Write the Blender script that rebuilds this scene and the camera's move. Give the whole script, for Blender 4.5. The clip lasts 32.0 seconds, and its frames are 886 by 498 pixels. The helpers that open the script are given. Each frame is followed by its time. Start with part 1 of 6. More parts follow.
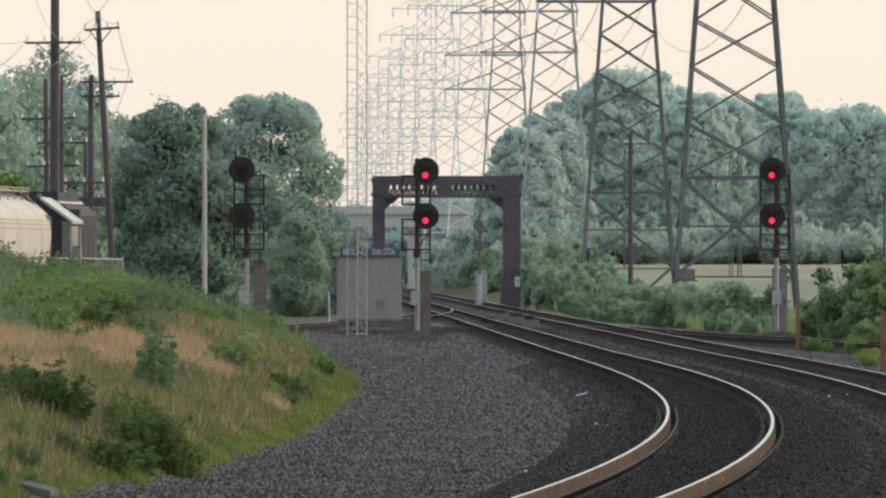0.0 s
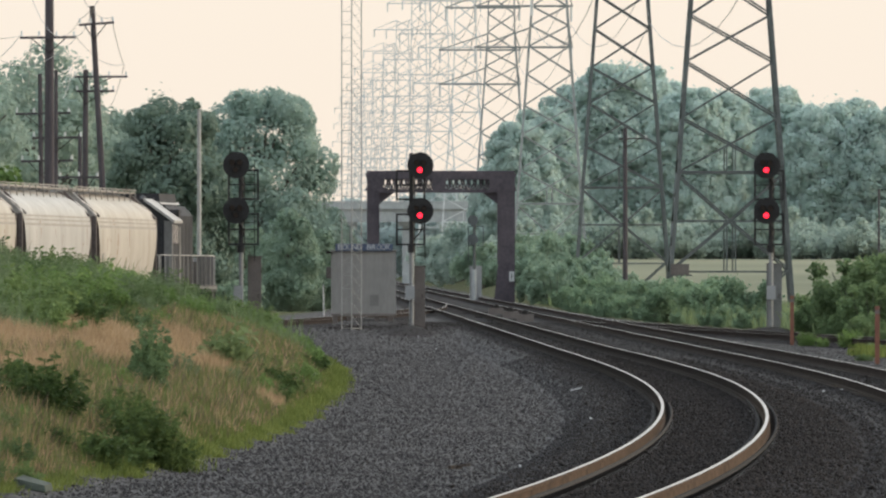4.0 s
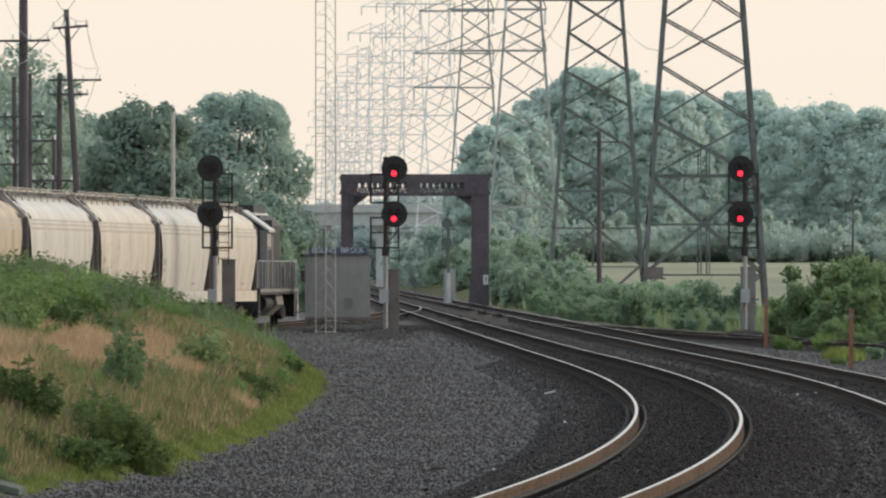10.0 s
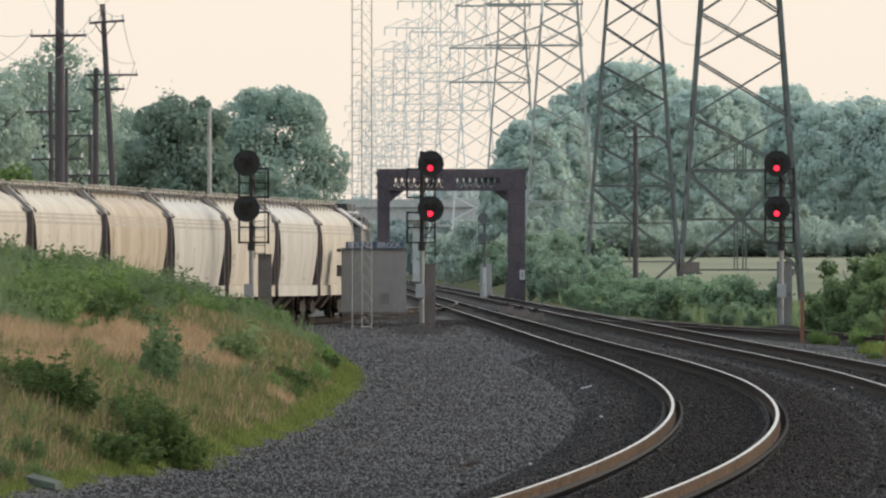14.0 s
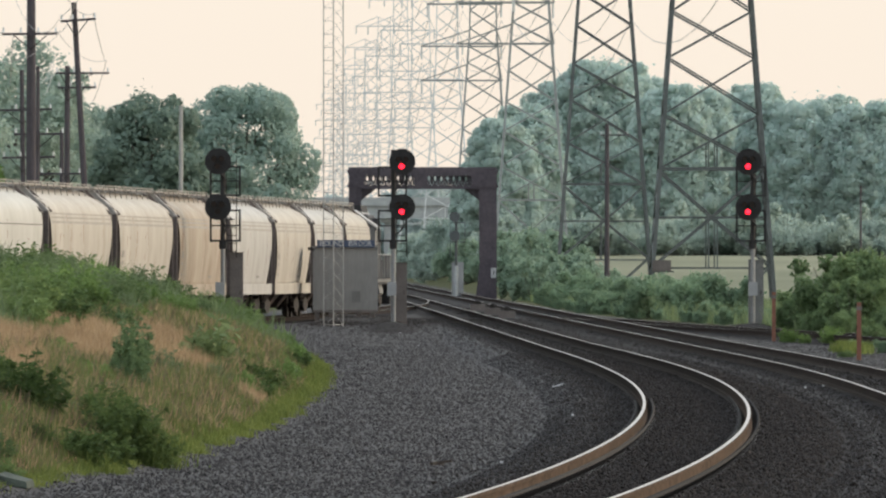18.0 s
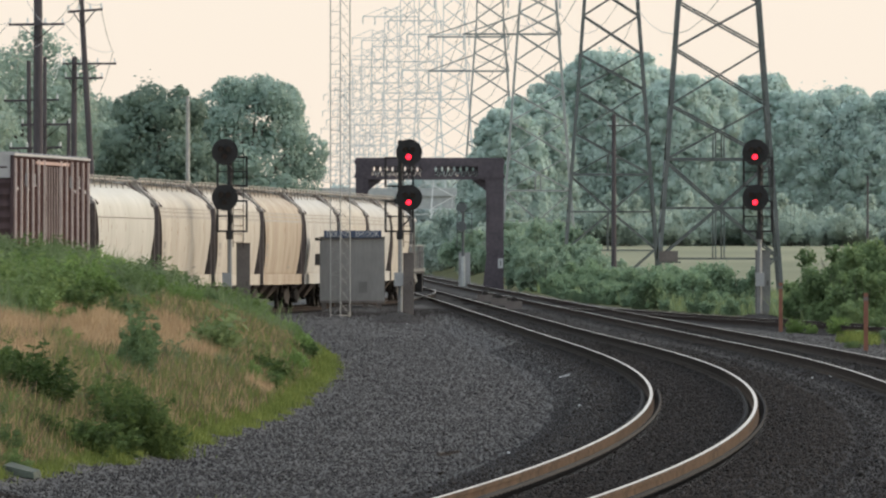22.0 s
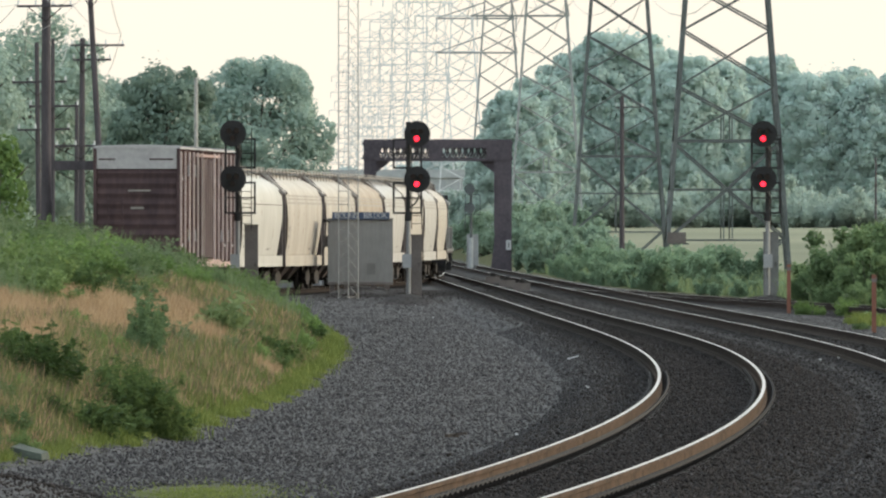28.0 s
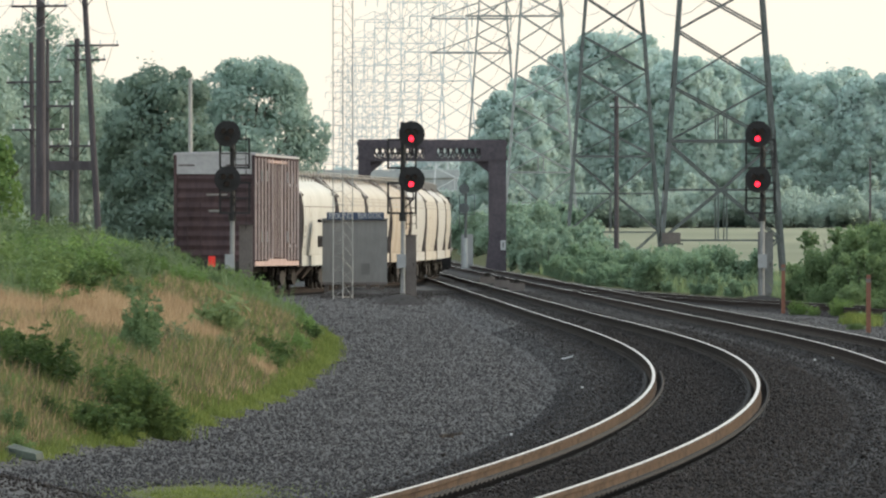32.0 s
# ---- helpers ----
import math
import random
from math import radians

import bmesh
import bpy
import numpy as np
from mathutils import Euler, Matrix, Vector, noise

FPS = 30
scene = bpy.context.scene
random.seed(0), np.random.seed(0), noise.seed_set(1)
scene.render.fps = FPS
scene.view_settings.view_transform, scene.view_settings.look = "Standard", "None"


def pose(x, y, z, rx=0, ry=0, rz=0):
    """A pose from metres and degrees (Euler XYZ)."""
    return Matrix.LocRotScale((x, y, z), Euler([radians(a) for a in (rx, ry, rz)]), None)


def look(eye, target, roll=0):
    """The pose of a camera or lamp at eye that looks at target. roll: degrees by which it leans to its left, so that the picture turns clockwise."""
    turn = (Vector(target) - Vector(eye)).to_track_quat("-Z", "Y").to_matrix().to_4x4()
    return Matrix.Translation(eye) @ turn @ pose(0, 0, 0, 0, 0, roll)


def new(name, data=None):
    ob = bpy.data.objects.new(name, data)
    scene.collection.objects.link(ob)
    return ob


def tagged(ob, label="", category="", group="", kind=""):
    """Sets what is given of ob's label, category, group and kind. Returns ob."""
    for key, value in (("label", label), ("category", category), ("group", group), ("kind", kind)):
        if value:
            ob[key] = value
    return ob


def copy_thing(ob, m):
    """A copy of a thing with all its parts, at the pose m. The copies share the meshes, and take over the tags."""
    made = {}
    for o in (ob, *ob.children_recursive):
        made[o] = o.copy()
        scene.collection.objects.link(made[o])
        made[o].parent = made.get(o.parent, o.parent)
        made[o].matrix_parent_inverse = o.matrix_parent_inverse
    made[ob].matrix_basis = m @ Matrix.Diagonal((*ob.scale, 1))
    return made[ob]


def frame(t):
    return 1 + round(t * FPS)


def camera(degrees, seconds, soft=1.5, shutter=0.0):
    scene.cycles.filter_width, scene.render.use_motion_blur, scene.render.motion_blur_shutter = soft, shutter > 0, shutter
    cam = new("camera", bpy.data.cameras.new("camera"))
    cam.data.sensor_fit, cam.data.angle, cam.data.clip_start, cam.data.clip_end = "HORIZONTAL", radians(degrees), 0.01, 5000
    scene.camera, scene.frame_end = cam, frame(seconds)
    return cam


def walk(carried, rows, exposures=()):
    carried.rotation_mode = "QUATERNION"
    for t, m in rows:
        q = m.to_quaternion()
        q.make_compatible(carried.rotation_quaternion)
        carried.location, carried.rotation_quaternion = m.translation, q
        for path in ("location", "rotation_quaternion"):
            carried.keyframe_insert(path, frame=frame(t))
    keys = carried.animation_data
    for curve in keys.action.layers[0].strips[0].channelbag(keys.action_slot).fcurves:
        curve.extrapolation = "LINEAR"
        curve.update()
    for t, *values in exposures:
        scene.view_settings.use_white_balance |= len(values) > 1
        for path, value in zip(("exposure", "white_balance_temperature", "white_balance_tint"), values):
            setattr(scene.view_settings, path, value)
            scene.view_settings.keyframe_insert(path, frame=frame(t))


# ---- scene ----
FOCUS = 784 / math.tan(radians(2.25))
DEG = math.degrees(1 / FOCUS)
cam = camera(4.5, 32.0, soft=2.3)
EYE = 2.14
# the tripod head wavers: seconds, turn and tilt in steps of one picture element
WAVER = [
    (0.0, 25.2, 64.5), (0.5, 22, 60), (1.0, 16, 57), (1.5, 19, 52), (2.0, 18, 49), (2.5, 17, 57),
    (4.5, 15.3, 55.1), (5.0, 47.0, 58.2), (5.5, 50.5, 56.7), (6.0, 44.4, 64.4), (6.5, 18.4, 59.7),
    (7.0, -4.6, 56.7), (7.5, -9.2, 52.1), (8.0, -7.6, 53.6), (8.5, 4.6, 53.6), (9.0, -3.0, 62.8),
    (9.5, -12.2, 56.0), (10.0, -30.6, 61.3), (10.5, -23.0, 58.2), (11.0, -16.8, 59.7), (11.5, -3.1, 55.1),
    (12.0, 7.7, 56.7), (12.5, 32.2, 56.7), (13.0, 44.4, 50.5), (13.5, 49.0, 52.9), (14.0, 33.7, 52.1),
    (14.5, 12.2, 49.0), (16.5, -6.1, 51.5), (17.0, -1.5, 47.5), (17.5, -9.2, 50.5), (18.0, -16.8, 49.0),
    (18.5, -19.0, 47.5), (19.0, -19.9, 41.9), (19.5, -12.2, 38.2), (20.0, -18.0, 38.2), (20.5, -10.7, 39.9),
    (21.0, -10.7, 41.4), (21.5, -10.7, 38.3), (22.0, -4.6, 32.2), (22.5, -4.6, 24.5), (23.0, 3.1, 24.5),
    (23.5, 4.6, 26.1), (24.0, 6.1, 23.8), (24.5, 4.6, 21.5), (25.0, 7.7, 18.4), (25.5, 6.1, 11.6),
    (27.5, 12.2, 10.7), (28.0, 9.7, -0.3), (28.5, 19.9, 0.6), (29.0, 13.8, 9.2), (29.5, 9.2, 4.2),
    (30.0, 14.6, -3.0), (30.5, 12.2, -15.0), (31.0, 7.7, -12.2), (31.5, 5.3, -4.4), (32.0, 0.0, 0.0),
]
walk(cam, [(t, pose(0, 0, EYE, 90 + (dy - 27) * DEG, 0, dx * DEG)) for t, dx, dy in WAVER],
     exposures=[(0.0, 0.03, 6500, 8), (20.0, 0.03, 6500, 8), (24.0, 0.08, 6500, 7), (28.0, 0.25, 6400, 4), (32.0, 0.28, 6400, 4)])

# ---- world and light ----
world = bpy.data.worlds.new("evening_haze")
scene.world = world
world.use_nodes = True
wn, wl = world.node_tree.nodes, world.node_tree.links
wn.clear()
SUN_UP, SUN_ROUND = 20, 76
sky = wn.new("ShaderNodeTexSky")
sky.sky_type, sky.sun_disc = "NISHITA", False
sky.sun_elevation, sky.sun_rotation = radians(SUN_UP), radians(SUN_ROUND)
sky.dust_density, sky.air_density = 6.0, 1.4
bg_sky = wn.new("ShaderNodeBackground")
bg_sky.inputs["Strength"].default_value = 0.05
wl.new(sky.outputs[0], bg_sky.inputs["Color"])
# thick even summer haze over the whole dome
bg_haze = wn.new("ShaderNodeBackground")
bg_haze.inputs["Strength"].default_value = 1.0
wtc, wsep, wmix = wn.new("ShaderNodeTexCoord"), wn.new("ShaderNodeSeparateXYZ"), wn.new("ShaderNodeValToRGB")
wl.new(wtc.outputs["Generated"], wsep.inputs[0])
wl.new(wsep.outputs["Z"], wmix.inputs[0])
wmix.color_ramp.elements[0].position, wmix.color_ramp.elements[0].color = 0.0, (0.95, 0.82, 0.70, 1)
wmix.color_ramp.elements[1].position, wmix.color_ramp.elements[1].color = 0.6, (0.98, 1.1, 1.24, 1)
low = wmix.color_ramp.elements.new(0.1)
low.color = (0.95, 0.89, 0.81, 1)
high = wmix.color_ramp.elements.new(0.28)
high.color = (1.22, 1.2, 1.16, 1)
wl.new(wmix.outputs[0], bg_haze.inputs["Color"])
add = wn.new("ShaderNodeAddShader")
wl.new(bg_sky.outputs[0], add.inputs[0])
wl.new(bg_haze.outputs[0], add.inputs[1])
wout = wn.new("ShaderNodeOutputWorld")
wl.new(add.outputs[0], wout.inputs["Surface"])
sun = new("sun", bpy.data.lights.new("sun", "SUN"))
sun.data.energy, sun.data.angle, sun.data.color = 1.9, radians(38), (1.0, 0.87, 0.71)
sun.matrix_world = look(
    (300 * math.sin(radians(SUN_ROUND)), 300 * math.cos(radians(SUN_ROUND)), 300 * math.tan(radians(SUN_UP))), (0, 0, 0))


# ---- materials ----
def mat(name, dark, light, scale=4.0, rough=0.8, metal=0.0, bump=0.25, fine=8.0, stretch=(1, 1, 1), vary=0.0, spec=0.3):
    """A surface between two colours: broad stains and fine grain, with relief."""
    m = bpy.data.materials.new(name)
    m.use_nodes = True
    n, l = m.node_tree.nodes, m.node_tree.links
    b = n["Principled BSDF"]
    b.inputs["Roughness"].default_value, b.inputs["Metallic"].default_value = rough, metal
    b.inputs["Specular IOR Level"].default_value = spec
    tc, mp = n.new("ShaderNodeTexCoord"), n.new("ShaderNodeMapping")
    mp.inputs["Scale"].default_value = stretch
    l.new(tc.outputs["Object"], mp.inputs["Vector"])
    broad, grain = n.new("ShaderNodeTexNoise"), n.new("ShaderNodeTexNoise")
    broad.inputs["Scale"].default_value, broad.inputs["Detail"].default_value = scale, 4
    grain.inputs["Scale"].default_value, grain.inputs["Detail"].default_value = scale * fine, 3
    l.new(mp.outputs[0], broad.inputs["Vector"])
    l.new(mp.outputs[0], grain.inputs["Vector"])
    both = n.new("ShaderNodeMath")
    both.operation, both.inputs[1].default_value = "MULTIPLY_ADD", 0.45
    l.new(grain.outputs[0], both.inputs[0])
    half = n.new("ShaderNodeMath")
    half.operation, half.inputs[1].default_value = "MULTIPLY", 0.55
    l.new(broad.outputs[0], half.inputs[0])
    l.new(half.outputs[0], both.inputs[2])
    last = both
    if vary:
        info = n.new("ShaderNodeObjectInfo")
        isl = n.new("ShaderNodeNewGeometry")
        s = n.new("ShaderNodeMath")
        s.operation = "ADD"
        l.new(info.outputs["Random"], s.inputs[0])
        l.new(isl.outputs["Random Per Island"], s.inputs[1])
        mv = n.new("ShaderNodeMath")
        mv.operation, mv.inputs[1].default_value = "MULTIPLY_ADD", vary
        l.new(s.outputs[0], mv.inputs[0])
        sh = n.new("ShaderNodeMath")
        sh.operation, sh.inputs[1].default_value = "SUBTRACT", vary
        l.new(both.outputs[0], sh.inputs[0])
        l.new(sh.outputs[0], mv.inputs[2])
        last = mv
    ramp = n.new("ShaderNodeValToRGB")
    ramp.color_ramp.elements[0].position, ramp.color_ramp.elements[1].position = 0.32, 0.68
    ramp.color_ramp.elements[0].color, ramp.color_ramp.elements[1].color = (*dark, 1), (*light, 1)
    l.new(last.outputs[0], ramp.inputs[0])
    l.new(ramp.outputs[0], b.inputs["Base Color"])
    if bump:
        bp = n.new("ShaderNodeBump")
        bp.inputs["Strength"].default_value, bp.inputs["Distance"].default_value = bump, 0.02
        l.new(grain.outputs[0], bp.inputs["Height"])
        l.new(bp.outputs[0], b.inputs["Normal"])
    return m


# higher waxy values lay a pale veil over far leaves, for haze
def leaf_mat(name, dark, light, through_light=0.3, waxy=0.15):
    m = mat(name, dark, light, 0.25, 0.7 - 0.15 * waxy, 0, 0, 6, vary=0.2, spec=waxy)
    n, l = m.node_tree.nodes, m.node_tree.links
    tr = n.new("ShaderNodeBsdfTranslucent")
    mix = n.new("ShaderNodeMixShader")
    mix.inputs[0].default_value = through_light
    ramp = [x for x in n if x.type == "VALTORGB"][0]
    l.new(ramp.outputs[0], tr.inputs["Color"])
    l.new(n["Principled BSDF"].outputs[0], mix.inputs[1])
    l.new(tr.outputs[0], mix.inputs[2])
    l.new(mix.outputs[0], n["Material Output"].inputs["Surface"])
    return m


def glow(name, color, strength):
    m = bpy.data.materials.new(name)
    m.use_nodes = True
    b = m.node_tree.nodes["Principled BSDF"]
    b.inputs["Base Color"].default_value = (*color, 1)
    b.inputs["Emission Color"].default_value = (*color, 1)
    b.inputs["Emission Strength"].default_value = strength
    b.inputs["Roughness"].default_value = 0.2
    return m


M_STONE = mat("ballast_stone", (0.0253, 0.0246, 0.026), (0.0788, 0.0767, 0.0781), 0.35, 0.9, 0, 0.2, 30, vary=0.24, spec=0.12)
M_BALLAST = mat("sooty_ballast_stone", (0.0108, 0.00968, 0.00968), (0.043, 0.038, 0.0365), 0.9, 0.92, 0, 0.2, 9, vary=0.3, spec=0.06)
M_RAILTOP = mat("worn_rail_head", (0.3, 0.285, 0.27), (0.52, 0.5, 0.48), 2, 0.42, 0.8, 0, 8)
M_RAIL = mat("rusty_rail_web", (0.046, 0.034, 0.027), (0.12, 0.085, 0.062), 1.2, 0.9, 0, 0.2, 9, spec=0.03)


def graded_web(m, y0, y1, far_tone):
    """The web's rust colour gives way to a darker tone between y0 and y1."""
    n, l = m.node_tree.nodes, m.node_tree.links
    tc, sep, rng_, mix = n.new("ShaderNodeTexCoord"), n.new("ShaderNodeSeparateXYZ"), n.new("ShaderNodeMapRange"), n.new("ShaderNodeMix")
    l.new(tc.outputs["Object"], sep.inputs[0])
    l.new(sep.outputs["Y"], rng_.inputs["Value"])
    rng_.inputs["From Min"].default_value, rng_.inputs["From Max"].default_value = y0, y1
    mix.data_type = "RGBA"
    mix.inputs[7].default_value = (*far_tone, 1)
    ramp = [x for x in n if x.type == "VALTORGB"][0]
    l.new(rng_.outputs[0], mix.inputs[0])
    l.new(ramp.outputs[0], mix.inputs[6])
    l.new(mix.outputs[2], n["Principled BSDF"].inputs["Base Color"])


graded_web(M_RAIL, 130, 200, (0.02, 0.0165, 0.0155))
M_RAILDARK = mat("dark_rail_web", (0.0176, 0.0144, 0.0136), (0.0448, 0.036, 0.032), 1.2, 0.9, 0, 0.2, 9, spec=0.03)
M_TIE = mat("creosoted_tie", (0.016, 0.0136, 0.012), (0.06, 0.048, 0.04), 3, 0.9, 0, 0.5, 7, (1, 6, 1), vary=0.2)
M_IRON = mat("oily_iron", (0.012, 0.011, 0.011), (0.05, 0.045, 0.042), 6, 0.6, 0.5, 0.2)
M_BLACK = mat("black_paint", (0.006, 0.006, 0.007), (0.02, 0.02, 0.022), 5, 0.55, 0, 0.05)
M_MAST = mat("aluminium_mast", (0.156, 0.162, 0.168), (0.252, 0.258, 0.264), 2, 0.5, 0.4, 0.1)
M_CASE = mat("brown_grey_case", (0.096, 0.084, 0.08), (0.16, 0.14, 0.132), 1.5, 0.7, 0.1, 0.1)
M_BOX = mat("grey_box_paint", (0.24, 0.248, 0.256), (0.32, 0.328, 0.336), 2, 0.6, 0, 0.05)
M_HUT = mat("galvanised_sheet", (0.176, 0.172, 0.168), (0.248, 0.244, 0.236), 0.9, 0.55, 0.2, 0.05, 9, (1, 1, 0.3))
M_VENT = mat("dusty_louvre_paint", (0.128, 0.124, 0.12), (0.176, 0.172, 0.168), 2, 0.7, 0.1, 0.05)
M_SIGN = mat("blue_enamel", (0.036, 0.0528, 0.096), (0.056, 0.076, 0.128), 4, 0.4, 0, 0)
M_WORD = mat("white_enamel", (0.32, 0.328, 0.344), (0.464, 0.472, 0.48), 4, 0.5, 0, 0)
M_GANTRY = mat("brown_bridge_steel", (0.052, 0.046, 0.058), (0.108, 0.092, 0.106), 0.7, 0.75, 0.2, 0.2)
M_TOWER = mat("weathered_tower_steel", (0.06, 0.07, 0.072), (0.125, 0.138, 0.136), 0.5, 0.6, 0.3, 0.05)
# lighter copies of the tower steel, with haze put into the colour
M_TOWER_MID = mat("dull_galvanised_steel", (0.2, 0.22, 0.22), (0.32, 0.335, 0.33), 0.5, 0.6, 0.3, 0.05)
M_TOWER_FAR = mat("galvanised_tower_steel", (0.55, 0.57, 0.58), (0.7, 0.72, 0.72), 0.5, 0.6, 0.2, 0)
M_MASTPALE = mat("pale_galvanised_lattice", (0.24, 0.244, 0.24), (0.352, 0.352, 0.344), 2, 0.5, 0.3, 0)
M_CONC = mat("weathered_concrete", (0.28, 0.3, 0.31), (0.42, 0.44, 0.44), 0.2, 0.85, 0, 0.1)
M_POLE = mat("creosoted_pole", (0.036, 0.032, 0.037), (0.088, 0.078, 0.086), 1.5, 0.85, 0, 0.3, 8, (4, 4, 0.4))
M_WIRE = mat("aged_wire", (0.3, 0.29, 0.28), (0.45, 0.44, 0.42), 2, 0.6, 0.3, 0)
M_GLASSY = mat("pale_insulator", (0.5, 0.52, 0.52), (0.7, 0.7, 0.7), 3, 0.3, 0, 0)
M_HOP = [
    mat("cream_hopper_paint", (0.288, 0.248, 0.204), (0.44, 0.412, 0.368), 0.6, 0.62, 0, 0.03, 5, (1, 0.8, 0.22), spec=0.2),
    mat("grey_white_hopper_paint", (0.28, 0.264, 0.244), (0.432, 0.42, 0.4), 0.6, 0.62, 0, 0.03, 5, (1, 0.8, 0.22), spec=0.2),
    mat("stained_hopper_paint", (0.2, 0.144, 0.104), (0.4, 0.352, 0.288), 0.6, 0.65, 0, 0.03, 5, (1, 0.8, 0.22), spec=0.2),
    mat("off_white_hopper_paint", (0.34, 0.325, 0.295), (0.46, 0.45, 0.42), 0.5, 0.6, 0, 0.03, 5, (1, 0.8, 0.3), spec=0.25),
]
M_STRIPE = mat("faded_band_paint", (0.224, 0.208, 0.188), (0.32, 0.296, 0.268), 1.2, 0.6, 0, 0)
# the car ends' shade is put into this darker steel colour
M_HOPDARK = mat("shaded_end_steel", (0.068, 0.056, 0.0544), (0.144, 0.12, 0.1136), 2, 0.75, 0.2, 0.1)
M_HOPROOF = mat("roof_walk_steel", (0.24, 0.224, 0.208), (0.352, 0.328, 0.304), 2, 0.6, 0.3, 0.05)
# dull red toned for the boxcar's end, its hazed shadow taken in
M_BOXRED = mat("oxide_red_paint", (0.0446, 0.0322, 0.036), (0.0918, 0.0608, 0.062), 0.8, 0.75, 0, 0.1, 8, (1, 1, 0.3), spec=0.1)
M_BOXWHITE = mat("grimy_white_paint", (0.288, 0.28, 0.288), (0.4, 0.392, 0.392), 0.8, 0.6, 0, 0.05)
M_BOXRUST = mat("pink_rust_paint", (0.288, 0.192, 0.176), (0.44, 0.328, 0.296), 1.5, 0.7, 0, 0.05)
M_BOXRIB = mat("chalky_rib_paint", (0.347, 0.278, 0.269), (0.522, 0.452, 0.435), 1.5, 0.7, 0, 0.05)
# side panels much darker than the ends, setting off the ribs
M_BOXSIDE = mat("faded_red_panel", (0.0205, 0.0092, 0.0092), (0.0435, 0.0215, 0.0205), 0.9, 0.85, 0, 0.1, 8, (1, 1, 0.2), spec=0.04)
M_YELLOW = mat("faded_yellow_paint", (0.28, 0.17, 0.05), (0.42, 0.28, 0.09), 3, 0.7, 0, 0.05)
M_MARK = mat("faded_lettering", (0.16, 0.152, 0.14), (0.288, 0.272, 0.248), 3, 0.7, 0, 0)
M_RUST = mat("rust_streak", (0.16, 0.088, 0.056), (0.288, 0.184, 0.12), 3, 0.8, 0, 0.05)
M_LOCO = mat("dark_loco_paint", (0.012, 0.012, 0.014), (0.04, 0.04, 0.044), 1, 0.72, 0.1, 0.05)
M_LOCOWHITE = mat("dusty_white_paint", (0.264, 0.256, 0.248), (0.384, 0.372, 0.352), 1, 0.55, 0, 0.03)
M_CAB = mat("pale_cab_paint", (0.096, 0.0944, 0.092), (0.168, 0.164, 0.16), 1, 0.55, 0, 0.03)
M_TRUCK = mat("grimy_truck_iron", (0.015, 0.014, 0.014), (0.06, 0.052, 0.048), 3, 0.85, 0.2, 0.2)
M_BARK = mat("grey_bark", (0.06, 0.055, 0.05), (0.14, 0.125, 0.11), 1, 0.9, 0, 0.3)
# tree leaf colours lightened for haze, most on the far woods
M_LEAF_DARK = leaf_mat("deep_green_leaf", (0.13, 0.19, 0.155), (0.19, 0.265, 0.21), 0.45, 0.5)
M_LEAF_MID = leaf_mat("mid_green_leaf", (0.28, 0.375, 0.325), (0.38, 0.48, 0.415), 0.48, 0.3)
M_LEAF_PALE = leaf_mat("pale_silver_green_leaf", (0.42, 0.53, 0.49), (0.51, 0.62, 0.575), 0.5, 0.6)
M_LEAF_BUSH = leaf_mat("bush_leaf", (0.084, 0.144, 0.042), (0.204, 0.3, 0.102), 0.42)
M_LEAF_WEED = leaf_mat("weed_leaf", (0.0725, 0.115, 0.0425), (0.188, 0.263, 0.1), 0.42)
M_GRASS = leaf_mat("green_grass_blade", (0.084, 0.11, 0.0336), (0.196, 0.218, 0.084))
M_GRASS_EDGE = leaf_mat("bright_grass_blade", (0.0736, 0.106, 0.0239), (0.175, 0.207, 0.0552))
M_GRASS_DRY = leaf_mat("dry_grass_blade", (0.269, 0.182, 0.106), (0.461, 0.336, 0.206), 0.28)
M_GRASS_DEEP = leaf_mat("deep_green_blade", (0.078, 0.114, 0.0572), (0.177, 0.234, 0.12), 0.38)
M_GRASS_BROWN = leaf_mat("brown_seed_blade", (0.088, 0.068, 0.048), (0.192, 0.148, 0.108), 0.25)
M_ORANGE = mat("faded_orange_stake", (0.12, 0.052, 0.036), (0.208, 0.092, 0.064), 3, 0.7, 0, 0.05)
M_RED = glow("red_lens_lit", (1.0, 0.015, 0.04), 3.2)
M_LENS = mat("dark_lens", (0.01, 0.006, 0.008), (0.03, 0.012, 0.014), 3, 0.15, 0, 0)


